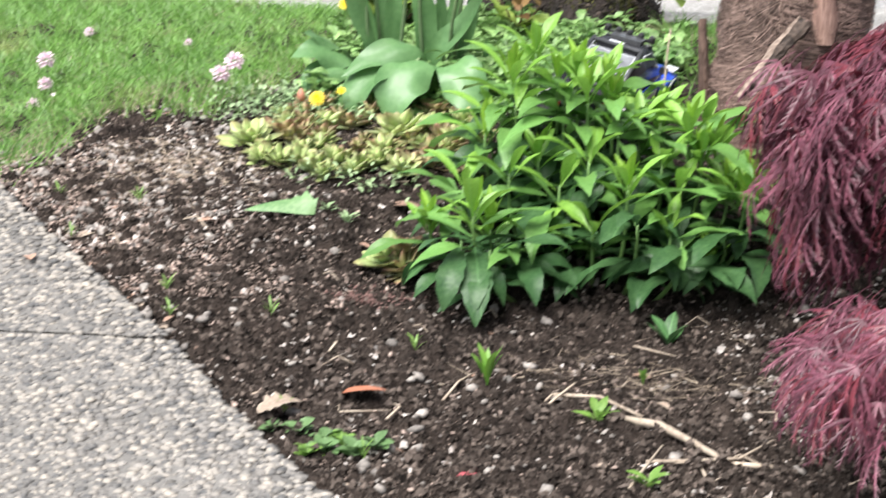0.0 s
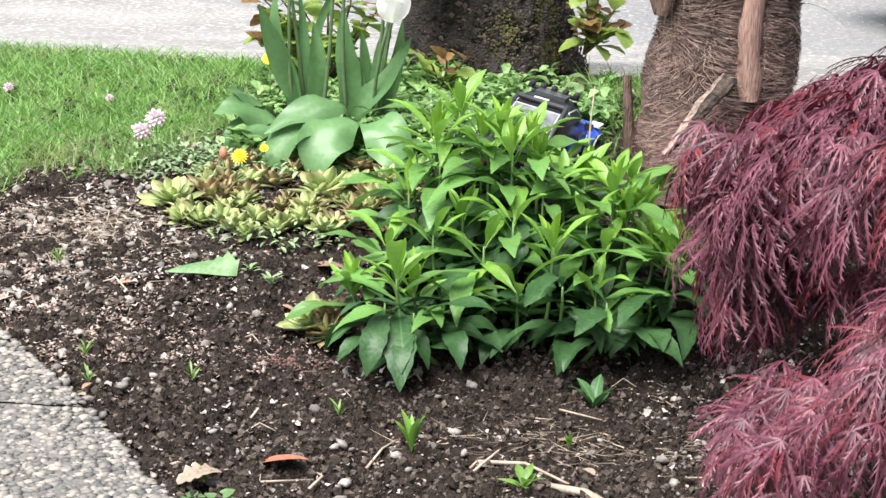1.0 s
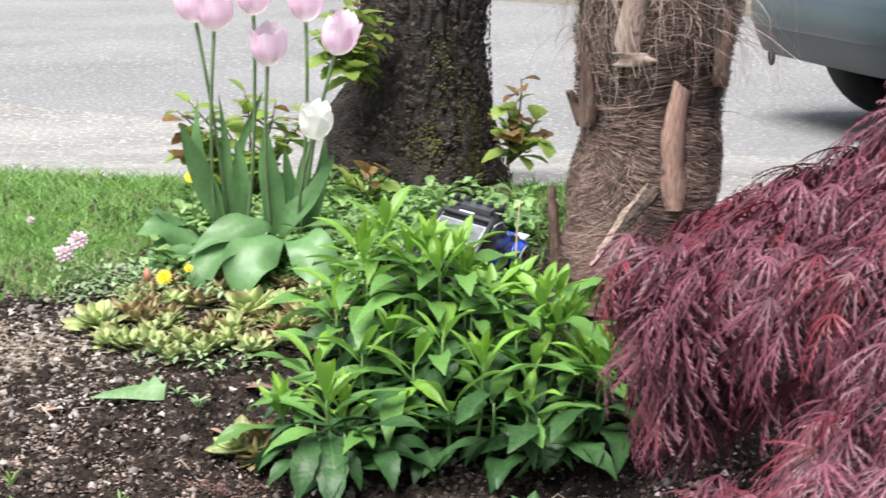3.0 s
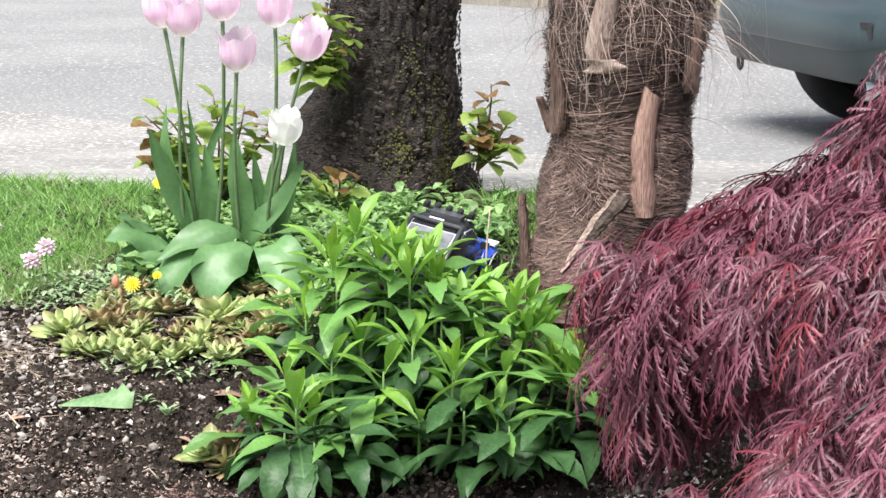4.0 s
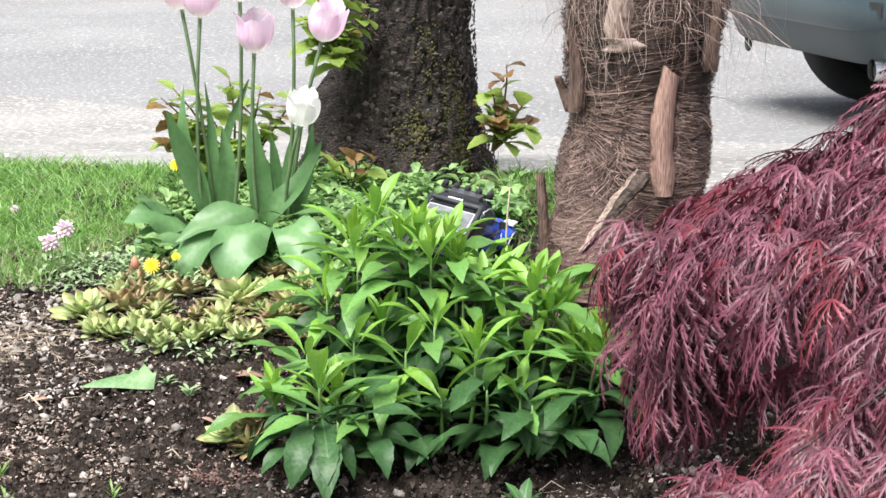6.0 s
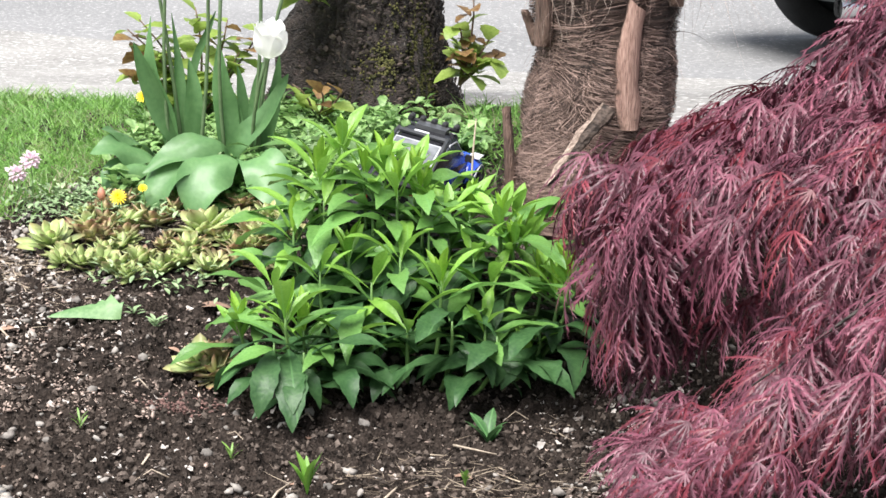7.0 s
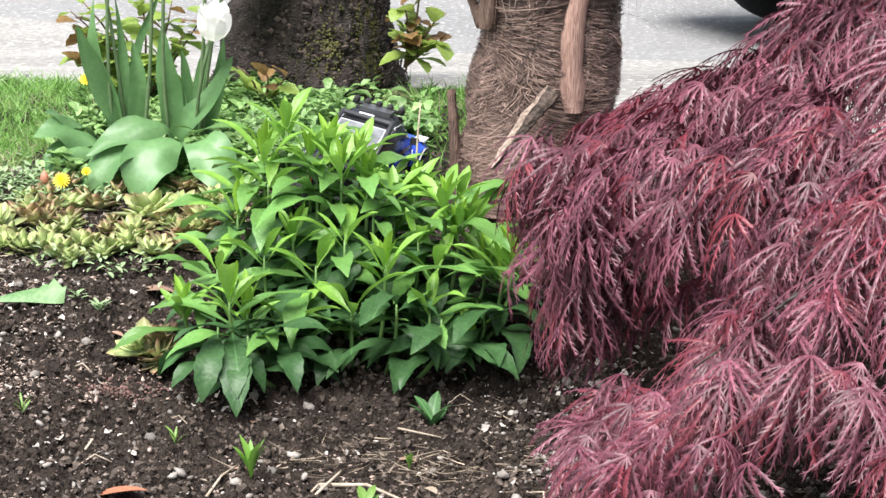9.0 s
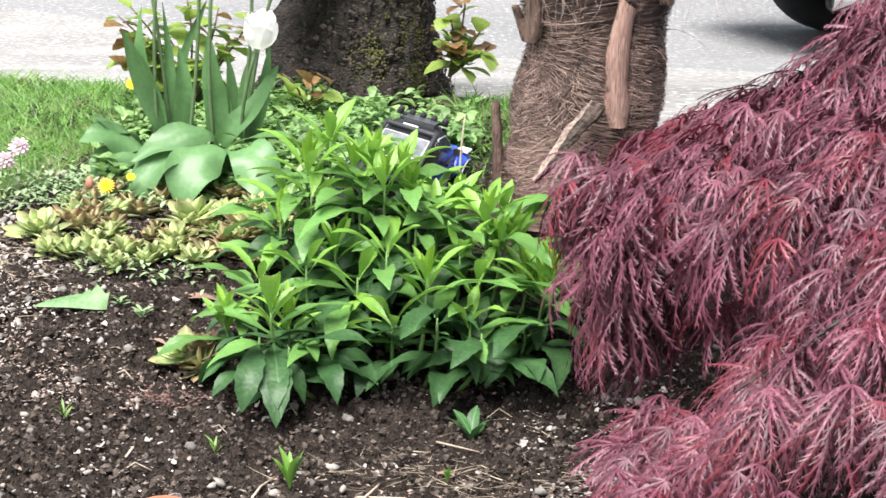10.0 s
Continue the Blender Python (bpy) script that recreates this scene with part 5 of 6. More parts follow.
for x, y, s, red in ((-0.575, 2.935, 1.45, 0), (-0.545, 2.895, 1.0, 0), (-0.49, 2.90, 1.0, 0), (-0.345, 3.00, 1.75, 0), (-0.30, 3.03, 1.1, 0), (-0.36, 2.92, 1.15, 0), (-0.46, 2.845, 1.0, 0), (-0.40, 2.845, 0.9, 0),
                     (-0.44, 2.83, 0.8, 0), (-0.47, 3.02, 1.2, 0), (-0.52, 3.00, 1.1, 0), (-0.33, 2.86, 0.9, 0), (-0.29, 2.93, 1.0, 1), (-0.26, 2.98, 1.1, 0), (-0.25, 3.06, 1.0, 0),
                     (-0.295, 2.60, 1.2, 1), (-0.285, 2.565, 1.1, 1)):
    rosette(x, y, s, bool(red))
rosette(-0.312, 2.585, 1.30, False, 12)
for _ in range(66):
    x, y = rng.uniform(-0.55, -0.22), rng.uniform(2.86, 3.16)
    rosette(x, y, rng.uniform(0.55, 1.15), rng.random() < 0.60, 0, 2 if rng.random() < 0.4 else 3)
# small grey-green sedum filling the edge
SEDUM = mat("sedum", (0.17, 0.27, 0.125), (0.34, 0.44, 0.24), 30, 120, 0.6, 0, rnd=0.25, island=True, thin=0.15)
h = Heap()
sl = blade(0.012, 0.006, 0.5, 0.3, 3)
for _ in range(1100):
    x, y = rng.gauss(-0.53, 0.07), rng.gauss(3.10, 0.05)
    if rng.random() < 0.10:
        x, y = rng.uniform(-0.5, -0.3), rng.gauss(2.82, 0.02)
    a = rng.uniform(0, 6.3)
    h.put(sl, aim((x, y, lief(x, y) + rng.uniform(0.002, 0.03)), (math.cos(a), math.sin(a), rng.uniform(-0.1, 1.2)), 0, rng.uniform(0.8, 1.5)))
tagged(new("sedum", h.mesh("sedum", SEDUM)), "grey-green mat of tiny sedum leaves", "plants", kind="stuff")

# ---- small flowers, weeds and litter ----
PINKF = mat("thrift_pink", (0.74, 0.55, 0.65), (0.90, 0.79, 0.83), 60, 200, 0.6, 0.1, 0.001, rnd=0.1, thin=0.3)
YELLOW = mat("dandelion_yellow", (0.80, 0.56, 0.01), (0.90, 0.74, 0.04), 60, 200, 0.6, 0.1, 0.001, rnd=0.1, thin=0.2)
BUD = mat("red_bud", (0.36, 0.13, 0.09), (0.50, 0.24, 0.15), 60, 200, 0.6, 0.1, 0.001)
WEED = mat("weed_leaf", (0.14, 0.28, 0.05), (0.26, 0.42, 0.10), 25, 180, 0.45, 0.3, 0.001, rnd=0.2, thin=0.3)
CLOVER = mat("clover_leaf", (0.085, 0.17, 0.06), (0.18, 0.29, 0.12), 25, 180, 0.5, 0.3, 0.001, rnd=0.25, thin=0.25)
DRYLEAF = mat("dry_leaf", (0.20, 0.12, 0.085), (0.40, 0.26, 0.19), 25, 180, 0.7, 0.5, 0.002, rnd=0.3)
TANLEAF = mat("tan_leaf", (0.27, 0.20, 0.15), (0.46, 0.38, 0.30), 25, 180, 0.8, 0.5, 0.002, rnd=0.2)
ORANGELEAF = mat("orange_leaf", (0.28, 0.095, 0.050), (0.44, 0.175, 0.10), 25, 180, 0.6, 0.4, 0.002)
REDLEAF = mat("red_leaf", (0.34, 0.05, 0.07), (0.52, 0.13, 0.14), 25, 180, 0.6, 0.4, 0.002)
TORN = mat("torn_leaf", (0.085, 0.20, 0.068), (0.20, 0.33, 0.14), 18, 180, 0.5, 0.3, 0.001, thin=0.2)
TWIG = mat("pale_twig", (0.26, 0.20, 0.15), (0.50, 0.42, 0.33), 30, 180, 0.8, 0.4, 0.001, rnd=0.2)
rng = random.Random(41)
FLORET = Heap().add(*blade(0.009, 0.006, 0.6, 0.1, 3)).mesh("petal", PINKF)
RAY = Heap().add(*blade(0.014, 0.0032, 0.3, 0.1, 3, tip=0.25)).mesh("petal", YELLOW)


def thrift(x, y, z, r=0.010, stemmed=True):
    z0 = lief(x, y)
    ob = thing("thrift_flower", pose(x, y, z0), "small pale pink pompon flower on a thin stalk", "flower", "pink thrift")
    part("stem", Heap().add(*tube([(0, 0, 0), (0.003, 0, (z - z0) * 0.5), (0, 0, z - z0)], (.0012, .0011, .001), 5)).mesh("stem", STEM), ob)
    for i in range(44):
        u = 1 - 1.7 * (i + 0.5) / 44
        a, q = i * 2.4, math.sqrt(max(0, 1 - u * u))
        d = Vector((q * math.cos(a), q * math.sin(a), u))
        part("petal", FLORET, ob, aim(Vector((0, 0, z - z0)) + d * r * 0.45, d, rng.uniform(-0.5, 0.5), r / 0.010))


for x, y, z, r in ((-0.634, 3.11, 0.242, 0.014), (-0.654, 3.10, 0.222, 0.013), (-0.968, 3.17, 0.226, 0.013), (-0.962, 3.14, 0.190, 0.011), (-0.966, 3.08, 0.165, 0.010), (-0.97, 3.45, 0.235, 0.008), (-0.78, 3.42, 0.225, 0.006)):
    thrift(x, y, z, r)


def dandelion(x, y, z, r, lean=40):
    z0 = lief(x, y)
    ob = thing("dandelion", pose(x, y, z0), "open yellow dandelion flower", "flower", "yellow flowers")
    part("stem", Heap().add(*tube([(0, 0, 0), (0.002, 0, (z - z0) * 0.6), (0, 0, z - z0)], (.0014, .0012, .0012), 5)).mesh("stem", STEM), ob)
    t = Matrix.Translation((0, 0, z - z0)) @ Matrix.Rotation(radians(lean), 4, "X")
    for ring, n in ((0, 16), (1, 12), (2, 8)):
        for i in range(n):
            a = 6.283 * i / n + ring * 0.2
            part("petal", RAY, ob, t @ aim((0, 0, 0.001 * ring), (math.cos(a), math.sin(a), (0.15, 0.6, 1.5)[ring]), 0, r / 0.014 * (1, 0.85, 0.6)[ring]))


dandelion(-0.497, 3.45, 0.297, 0.014)
dandelion(-0.482, 3.02, 0.200, 0.0135, 55)
dandelion(-0.452, 3.08, 0.203, 0.008)
bud = thing("flower_bud", pose(-0.508, 3.02, lief(-0.508, 3.02)), "closed red flower bud beside a dandelion", "flower")
part("stem", Heap().add(*tube([(0, 0, 0), (0, 0, 0.055)], (.0012, .0012), 5)).mesh("stem", STEM), bud)
part("bud", Heap().add(*tube([(0, 0, 0.050), (0, 0, 0.056), (0, 0, 0.064), (0, 0, 0.070)], (.003, .007, .006, .002), 8)).mesh("bud", BUD), bud)
LAWNBIT = Heap()
for _ in range(12):
    x = rng.uniform(-1.3, -0.55)
    y = rng.uniform(3.0, 3.9)
    if y < near_lawn(x):
        continue
    r = rng.uniform(0.003, 0.006)
    LAWNBIT.put(([(math.cos(a) * r, math.sin(a) * r, 0.002 * math.cos(2 * a)) for a in (0, 1.05, 2.1, 3.14, 4.2, 5.2)] + [(0, 0, -0.001)], [(i, (i + 1) % 6, 6) for i in range(6)]),
                Matrix.Translation((x, y, lief(x, y) + 0.028)) @ Euler((0.6, rng.uniform(-0.4, 0.4), 0)).to_matrix().to_4x4())
tagged(new("petals_on_grass", LAWNBIT.mesh("petals_on_grass", PETAL)), "pale petals caught in the lawn", "petals", kind="stuff")


def weed(name, x, y, leaves, L, W, up, label, material=WEED, spread=1.0):
    """A small seedling: a tuft of leaves from one foot."""
    ob = thing(name, pose(x, y, lief(x, y)), label, "plant")
    me = Heap().add(*blade(L, W, 0.5, 0.3, 7, 0.5, 0.04)).mesh("leaf", material)
    for i in range(leaves):
        a = i * 2.4 + rng.random()
        part("leaf", me, ob, aim((0, 0, 0.004 + 0.012 * i / leaves), (math.cos(a) * spread, math.sin(a) * spread, up * rng.uniform(0.7, 1.4)), rng.uniform(-0.3, 0.3), rng.uniform(0.75, 1.1)))
    return ob


weed("seedling", -0.150, 2.255, 9, 0.052, 0.0115, 3.4, "bright yellow-green upright seedling in the soil", LEAF_TIP, 0.8)
weed("seedling", 0.074, 2.43, 7, 0.048, 0.017, 1.1, "green seedling with toothed leaves below the shrub", LEAF_LOW)
weed("seedling", -0.012, 2.163, 9, 0.034, 0.011, 0.8, "small yellow-green weed rosette", WEED)
weed("seedling", 0.042, 2.30, 8, 0.018, 0.006, 2.5, "tiny pale green weed stalk", WEED, 0.6)
weed("clover", -0.332, 1.99, 10, 0.021, 0.015, 0.7, "green clover tuft at the path edge", WEED)
weed("clover", -0.352, 2.050, 9, 0.022, 0.016, 0.6, "dull green clover tuft at the path edge", CLOVER)
weed("clover", -0.318, 2.035, 9, 0.021, 0.015, 0.6, "dull green clover tuft at the path edge", CLOVER)
weed("clover", -0.282, 2.005, 9, 0.024, 0.017, 0.6, "dull green clover tuft at the path edge", CLOVER)
weed("clover", -0.258, 2.025, 9, 0.022, 0.016, 0.6, "dull green clover tuft at the path edge", CLOVER)
weed("clover", -0.385, 2.055, 9, 0.018, 0.013, 0.6, "dull green clover tuft at the path edge", CLOVER)
weed("clover", -0.316, 2.006, 9, 0.024, 0.017, 0.6, "dull green clover tuft at the path edge", CLOVER)
weed("clover", -0.30, 2.03, 7, 0.020, 0.015, 0.7, "green clover tuft at the path edge", WEED)
weed("seedling", 0.048, 1.965, 6, 0.030, 0.012, 0.8, "small green weed in the soil", WEED)
for x, y in ((-0.58, 2.39), (-0.60, 2.46), (-0.77, 2.60), (-0.70, 2.72), (-0.45, 2.42), (-0.25, 2.35), (-0.38, 2.12), (-0.27, 2.0), (-0.82, 2.72)):
    weed("weed_tuft", x, y, 7, 0.020, 0.003, 1.6, "thin tuft of green weed in the soil", WEED)
weed("grey_weed", -0.385, 2.69, 14, 0.020, 0.005, 0.7, "low grey-green creeping weed", SEDUM)
weed("grey_weed", -0.42, 2.72, 10, 0.018, 0.005, 0.6, "low grey-green creeping weed", SEDUM)


def fallen(name, x, y, L, W, yaw, tilt, curl, material, label, ragged=0.12, lift=0.006):
    ob = Heap().add(*blade(L, W, curl, 0.18, 10, 0.5, ragged, 0.4)).mesh(name, material)
    o = new(name, ob)
    o.matrix_basis = Matrix.Translation((x, y, lief(x, y) + lift)) @ Euler((radians(tilt), 0.55 if material == TORN else 0.15, radians(yaw))).to_matrix().to_4x4()
    return tagged(o, label, "leaf")


v, f = [], []
for i in range(17):  # the torn leaf: a straight lower edge, a ragged end
    u = i / 16
    hgt = 0.036 * u ** 0.75 * (1 if u < 0.55 else (1.0, 0.88, 1.12, 0.92, 1.25, 0.85, 0.45)[min(6, int((u - 0.55) / 0.45 * 6.99))])
    for k in range(5):
        w = k / 4
        v.append((0.104 * u + 0.004 * w * u, hgt * w * 0.85 - 0.006 * math.sin(math.pi * u) * (1 - w), 0.010 * u * math.sin(w * 2.2) + 0.004 * u * math.sin(u * 5 + w * 2) + hgt * w * 0.40))
for i in range(16):
    f += [(i * 5 + k, i * 5 + 5 + k, i * 5 + 6 + k, i * 5 + 1 + k) for k in range(4)]
torn = new("fallen_leaf", Heap().add(v, f).mesh("fallen_leaf", TORN))
torn.matrix_basis = Matrix.Translation((-0.540, 2.699, lief(-0.540, 2.699) + 0.008)) @ Euler((0.15, 0.0, 0.03)).to_matrix().to_4x4()
tagged(torn, "torn green leaf lying on the soil", "leaf")
fallen("fallen_leaf", -0.330, 2.192, 0.074, 0.030, -112, 16, 0.15, ORANGELEAF, "curled orange-brown dead leaf on soil", 0.03)
fallen("fallen_leaf", -0.410, 2.105, 0.055, 0.050, -70, 30, 0.8, TANLEAF, "pale tan dry leaf at the path edge", 0.25, 0.01)
fallen("fallen_leaf", -0.335, 2.752, 0.060, 0.034, -95, 10, 0.6, DRYLEAF, "curled brown dead leaf on soil", 0.05)
fallen("fallen_leaf", -0.60, 2.66, 0.040, 0.022, -60, 12, 0.8, DRYLEAF, "curled brown dead leaf on soil", 0.06)
fallen("fallen_leaf", -0.76, 2.60, 0.042, 0.022, -40, 18, 0.7, TANLEAF, "pale pinkish dry leaf by the path", 0.06)
fallen("fallen_leaf", -0.165, 1.968, 0.030, 0.020, -80, 10, 0.5, REDLEAF, "small red scrap of leaf on soil", 0.1)
fallen("fallen_leaf", -0.235, 2.88, 0.030, 0.022, -20, 30, 0.5, REDLEAF, "small red fallen leaf by the shrub", 0.05, 0.02)
fallen("fallen_leaf", -0.80, 2.50, 0.034, 0.018, 20, 8, 0.5, DRYLEAF, "small brown dead leaf on the path", 0.05, 0.02)
for _ in range(46):
    y = rng.uniform(1.9, 3.1)
    x = float(edge_x(y)) + 0.01 + rng.random() ** 1.6 * 0.9
    fallen("fallen_leaf", x, y, rng.uniform(0.012, 0.028), rng.uniform(0.008, 0.014), rng.uniform(0, 360), rng.uniform(-5, 20), rng.uniform(0.3, 1.0), rng.choice((DRYLEAF, DRYLEAF, TANLEAF)), "small curled dead leaf on soil", 0.08)
mossy = Heap()
for _ in range(320):
    x, y = rng.gauss(-0.325, 0.022), rng.gauss(2.485, 0.012)
    r = rng.uniform(0.0010, 0.0028)
    mossy.put(rng.choice(crumbs), Matrix.Translation((x, y, lief(x, y) + rng.uniform(0.002, 0.012))) @ Matrix.Scale(r, 4))
tagged(new("withered_sedum", mossy.mesh("withered_sedum", smooth=False, *(mat("withered_red", (0.095, 0.050, 0.043), (0.20, 0.115, 0.10), 60, 200, 0.9, 0.2, 0.001, rnd=0.3, island=True),))), "small withered reddish brown plant patch", "plant", kind="stuff")


def twig(points, r, label="thin pale dry twig on the soil", material=TWIG):
    pts = [Vector((x, y, lief(x, y) + dz)) for x, y, dz in points]
    me = Heap().add(*tube(pts, [r * (1 - 0.5 * i / (len(pts) - 1)) for i in range(len(pts))], 6, wob=0.25, seed=len(points))).mesh("twig", material)
    return tagged(new("twig", me), label, "twig", "twigs on the soil")


twig(((0.022, 2.170, 0.008), (0.06, 2.145, 0.014), (0.10, 2.10, 0.012), (0.133, 2.060, 0.008)), 0.0065, "thick pale dead stick on the soil")
twig(((0.135, 2.052, 0.006), (0.17, 2.055, 0.006), (0.195, 2.06, 0.004)), 0.005, "short thick dead stick on the soil")
twig(((-0.068, 2.240, 0.006), (-0.01, 2.225, 0.014), (0.05, 2.175, 0.008)), 0.0032)
twig(((0.045, 2.045, 0.006), (0.09, 2.05, 0.008), (0.15, 2.065, 0.010), (0.19, 2.105, 0.02)), 0.0028)
twig(((0.015, 1.92, 0.004), (0.035, 1.98, 0.012), (0.062, 2.035, 0.03)), 0.0026)
twig(((-0.352, 2.125, 0.004), (-0.31, 2.135, 0.006), (-0.258, 2.155, 0.004)), 0.0022)
twig(((-0.075, 2.205, 0.004), (-0.062, 2.225, 0.010), (-0.045, 2.262, 0.012), (-0.042, 2.285, 0.006)), 0.0022)
twig(((0.03, 2.42, 0.006), (0.06, 2.40, 0.010), (0.085, 2.395, 0.008)), 0.0018)
twig(((-0.20, 2.20, 0.004), (-0.185, 2.25, 0.010), (-0.17, 2.29, 0.006)), 0.0018)
twig(((-0.21, 2.25, 0.004), (-0.20, 2.21, 0.02)), 0.0016)
for _ in range(30):
    y = rng.uniform(1.95, 2.9)
    x = float(edge_x(y)) + 0.03 + rng.random() * 0.85
    a, L = rng.uniform(0, 3.14), rng.uniform(0.015, 0.06)
    twig(((x, y, 0.004), (x + math.cos(a) * L / 2, y + math.sin(a) * L / 2, 0.012), (x + math.cos(a + 0.5) * L, y + math.sin(a + 0.5) * L, 0.004)), rng.uniform(0.0008, 0.002))
nr = np.random.RandomState(23)


def straw(n, cx, cy, sx, sy, L, name, label):
    x, y = cx + sx * nr.randn(n), cy + sy * nr.randn(n)
    a = nr.rand(n) * 6.28
    foot = np.stack([x, y, lie(x, y) + 0.004 + 0.006 * nr.rand(n)], 1)
    q = L * (0.3 + nr.rand(n))
    x2, y2 = x + np.cos(a) * q, y + np.sin(a) * q * 0.6
    tip = np.stack([x2, y2, lie(x2, y2) + 0.004 + 0.010 * nr.rand(n)], 1)
    tagged(ribbons(name, foot, tip, 0.0006 + 0.0012 * nr.rand(n) ** 2, np.stack([0.008 * nr.randn(n), 0.006 * nr.randn(n), 0.004 * nr.rand(n)], 1), DRYGRASS, None, 4), label, "straw", kind="stuff")


stalk = thing("dry_stalk", pose(0.062, 2.90, lief(0.062, 2.90)), "thin pale dry stalk standing behind the shrub", "stalk")
part("stem", Heap().add(*tube([(0, 0, 0), (0.001, 0, 0.10), (0.006, 0.004, 0.19), (0.010, 0.008, 0.235)], (.0020, .0018, .0015, .0009), 6)).mesh("stem", TWIG), stalk)
straw(260, -0.38, 2.98, 0.10, 0.07, 0.025, "dry_straw", "brown litter between the houseleeks")
straw(190, 0.03, 2.32, 0.08, 0.035, 0.04, "dry_straw", "pale dry straw lying on the soil")
straw(700, -0.67, 2.83, 0.08, 0.07, 0.03, "dry_straw", "brown matted dry straw at the bed's edge")
straw(260, -0.79, 3.20, 0.05, 0.03, 0.03, "dry_straw", "patch of dead straw in the lawn")
straw(120, 0.30, 2.35, 0.10, 0.10, 0.03, "dry_straw", "pale dry straw under the maple")

# ---- the toy truck behind the shrub ----
TK = mat("toy_black_shell", (0.010, 0.010, 0.012), (0.022, 0.022, 0.026), 20, 90, 0.22, 0)
TKB = mat("toy_blue_print", (0.012, 0.045, 0.50), (0.05, 0.14, 0.70), 18, 60, 0.25, 0)
TKW = mat("toy_white_print", (0.55, 0.57, 0.62), (0.75, 0.77, 0.80), 30, 90, 0.3, 0)
TKG = mat("toy_grey_window", (0.10, 0.105, 0.115), (0.24, 0.25, 0.265), 22, 60, 0.22, 0)
TKR = mat("toy_grey_shell", (0.035, 0.037, 0.04), (0.075, 0.077, 0.08), 20, 90, 0.3, 0)
RUBBER = mat("toy_tyre_rubber", (0.014, 0.014, 0.015), (0.03, 0.03, 0.03), 60, 200, 0.85, 0.3, 0.001)
PLASTIC = mat("toy_black_plastic", (0.016, 0.016, 0.018), (0.035, 0.035, 0.036), 60, 200, 0.5, 0.1, 0.001)
TAIL = mat("toy_tail_light", (0.16, 0.012, 0.012), (0.24, 0.03, 0.03), 60, 200, 0.25, 0)
RIM = mat("toy_rim", (0.03, 0.03, 0.032), (0.07, 0.07, 0.072), 60, 200, 0.35, 0, metal=0.5)


def slabs_of(sections):
    """A closed body through cross-sections: y, half width at the foot, half width at the top, foot z, top z."""
    v, f = [], []
    for y, wb, wt, zb, zt in sections:
        zm = zb + (zt - zb) * 0.55
        v += [(-wb, y, zb), (-wb * 1.02, y, zm), (-wt, y, zt - 0.006), (-wt + 0.008, y, zt), (wt - 0.008, y, zt), (wt, y, zt - 0.006), (wb * 1.02, y, zm), (wb, y, zb)]
    n = len(sections)
    for i in range(n - 1):
        for k in range(8):
            f.append((i * 8 + k, i * 8 + (k + 1) % 8, i * 8 + 8 + (k + 1) % 8, i * 8 + 8 + k))
    f += [tuple(range(8)), tuple(range(n * 8 - 1, n * 8 - 9, -1))]
    return v, [q[::-1] for q in f]


def plate(p, u, w, n, thick=0.002):
    """A thin panel spanned by u and w about p, raised along n."""
    p, u, w, n = Vector(p), Vector(u) / 2, Vector(w) / 2, Vector(n).normalized() * thick
    v = [p + a * u + b * w + c * n for c in (0, 1) for a, b in ((-1, -1), (1, -1), (1, 1), (-1, 1))]
    return v, [(3, 2, 1, 0), (4, 5, 6, 7), (0, 1, 5, 4), (1, 2, 6, 5), (2, 3, 7, 6), (3, 0, 4, 7)]


# local axes: the tail faces -Y
truck = thing("toy_truck", pose(-0.030, 3.105, 0.147, 1.0, 13.0, -15) @ Matrix.Scale(0.94, 4), "black and blue radio-controlled toy pickup truck on the bed", "toy truck")
TKS = mat("toy_silver_print", (0.34, 0.355, 0.38), (0.52, 0.54, 0.57), 14, 90, 0.35, 0)


def box_of(name, sections, material, parent, label=""):
    return part(name, Heap().add(*slabs_of(sections)).mesh(name, material, smooth=False), parent, None, label)


def panel(name, p, u, w, n, material, parent, thick=0.0015, label=""):
    return part(name, Heap().add(*plate(p, u, w, n, thick)).mesh(name, material, smooth=False), parent, None, label)


def outline(name, a, b, c, d, material, parent, r=0.0012):
    """A printed line round four corners."""
    loop = [Vector(q) for q in (a, b, c, d, a)]
    h = Heap()
    for p, q in zip(loop, loop[1:]):
        h.add(*tube([p, q], (r, r), 5))
    return part(name, h.mesh(name, material), parent)


body = box_of("body", [(-0.186, .055, .052, .062, .098), (-0.170, .063, .058, .056, .103), (-0.11, .066, .062, .054, .106), (0.03, .066, .062, .054, .108), (0.10, .066, .060, .055, .106), (0.155, .063, .054, .058, .098), (0.182, .054, .046, .064, .088)], TK, truck)
cab = box_of("cab", [(-0.172, .052, .047, .096, .104), (-0.150, .054, .047, .098, .112), (-0.034, .057, .042, .100, .158), (0.0, .057, .042, .100, .162), (0.036, .057, .041, .100, .159), (0.096, .056, .047, .098, .108)], TK, truck)
UP = Vector((0, -0.37, 0.929))  # off the sloping rear deck
ALONG = Vector((0, 0.929, 0.37))


def deck(t, lift=0.0):
    """A point on the rear deck, 0 at the roof to 1 at the tail."""
    return Vector((0, -0.034 - 0.116 * t, 0.158 - 0.046 * t)) + UP * lift


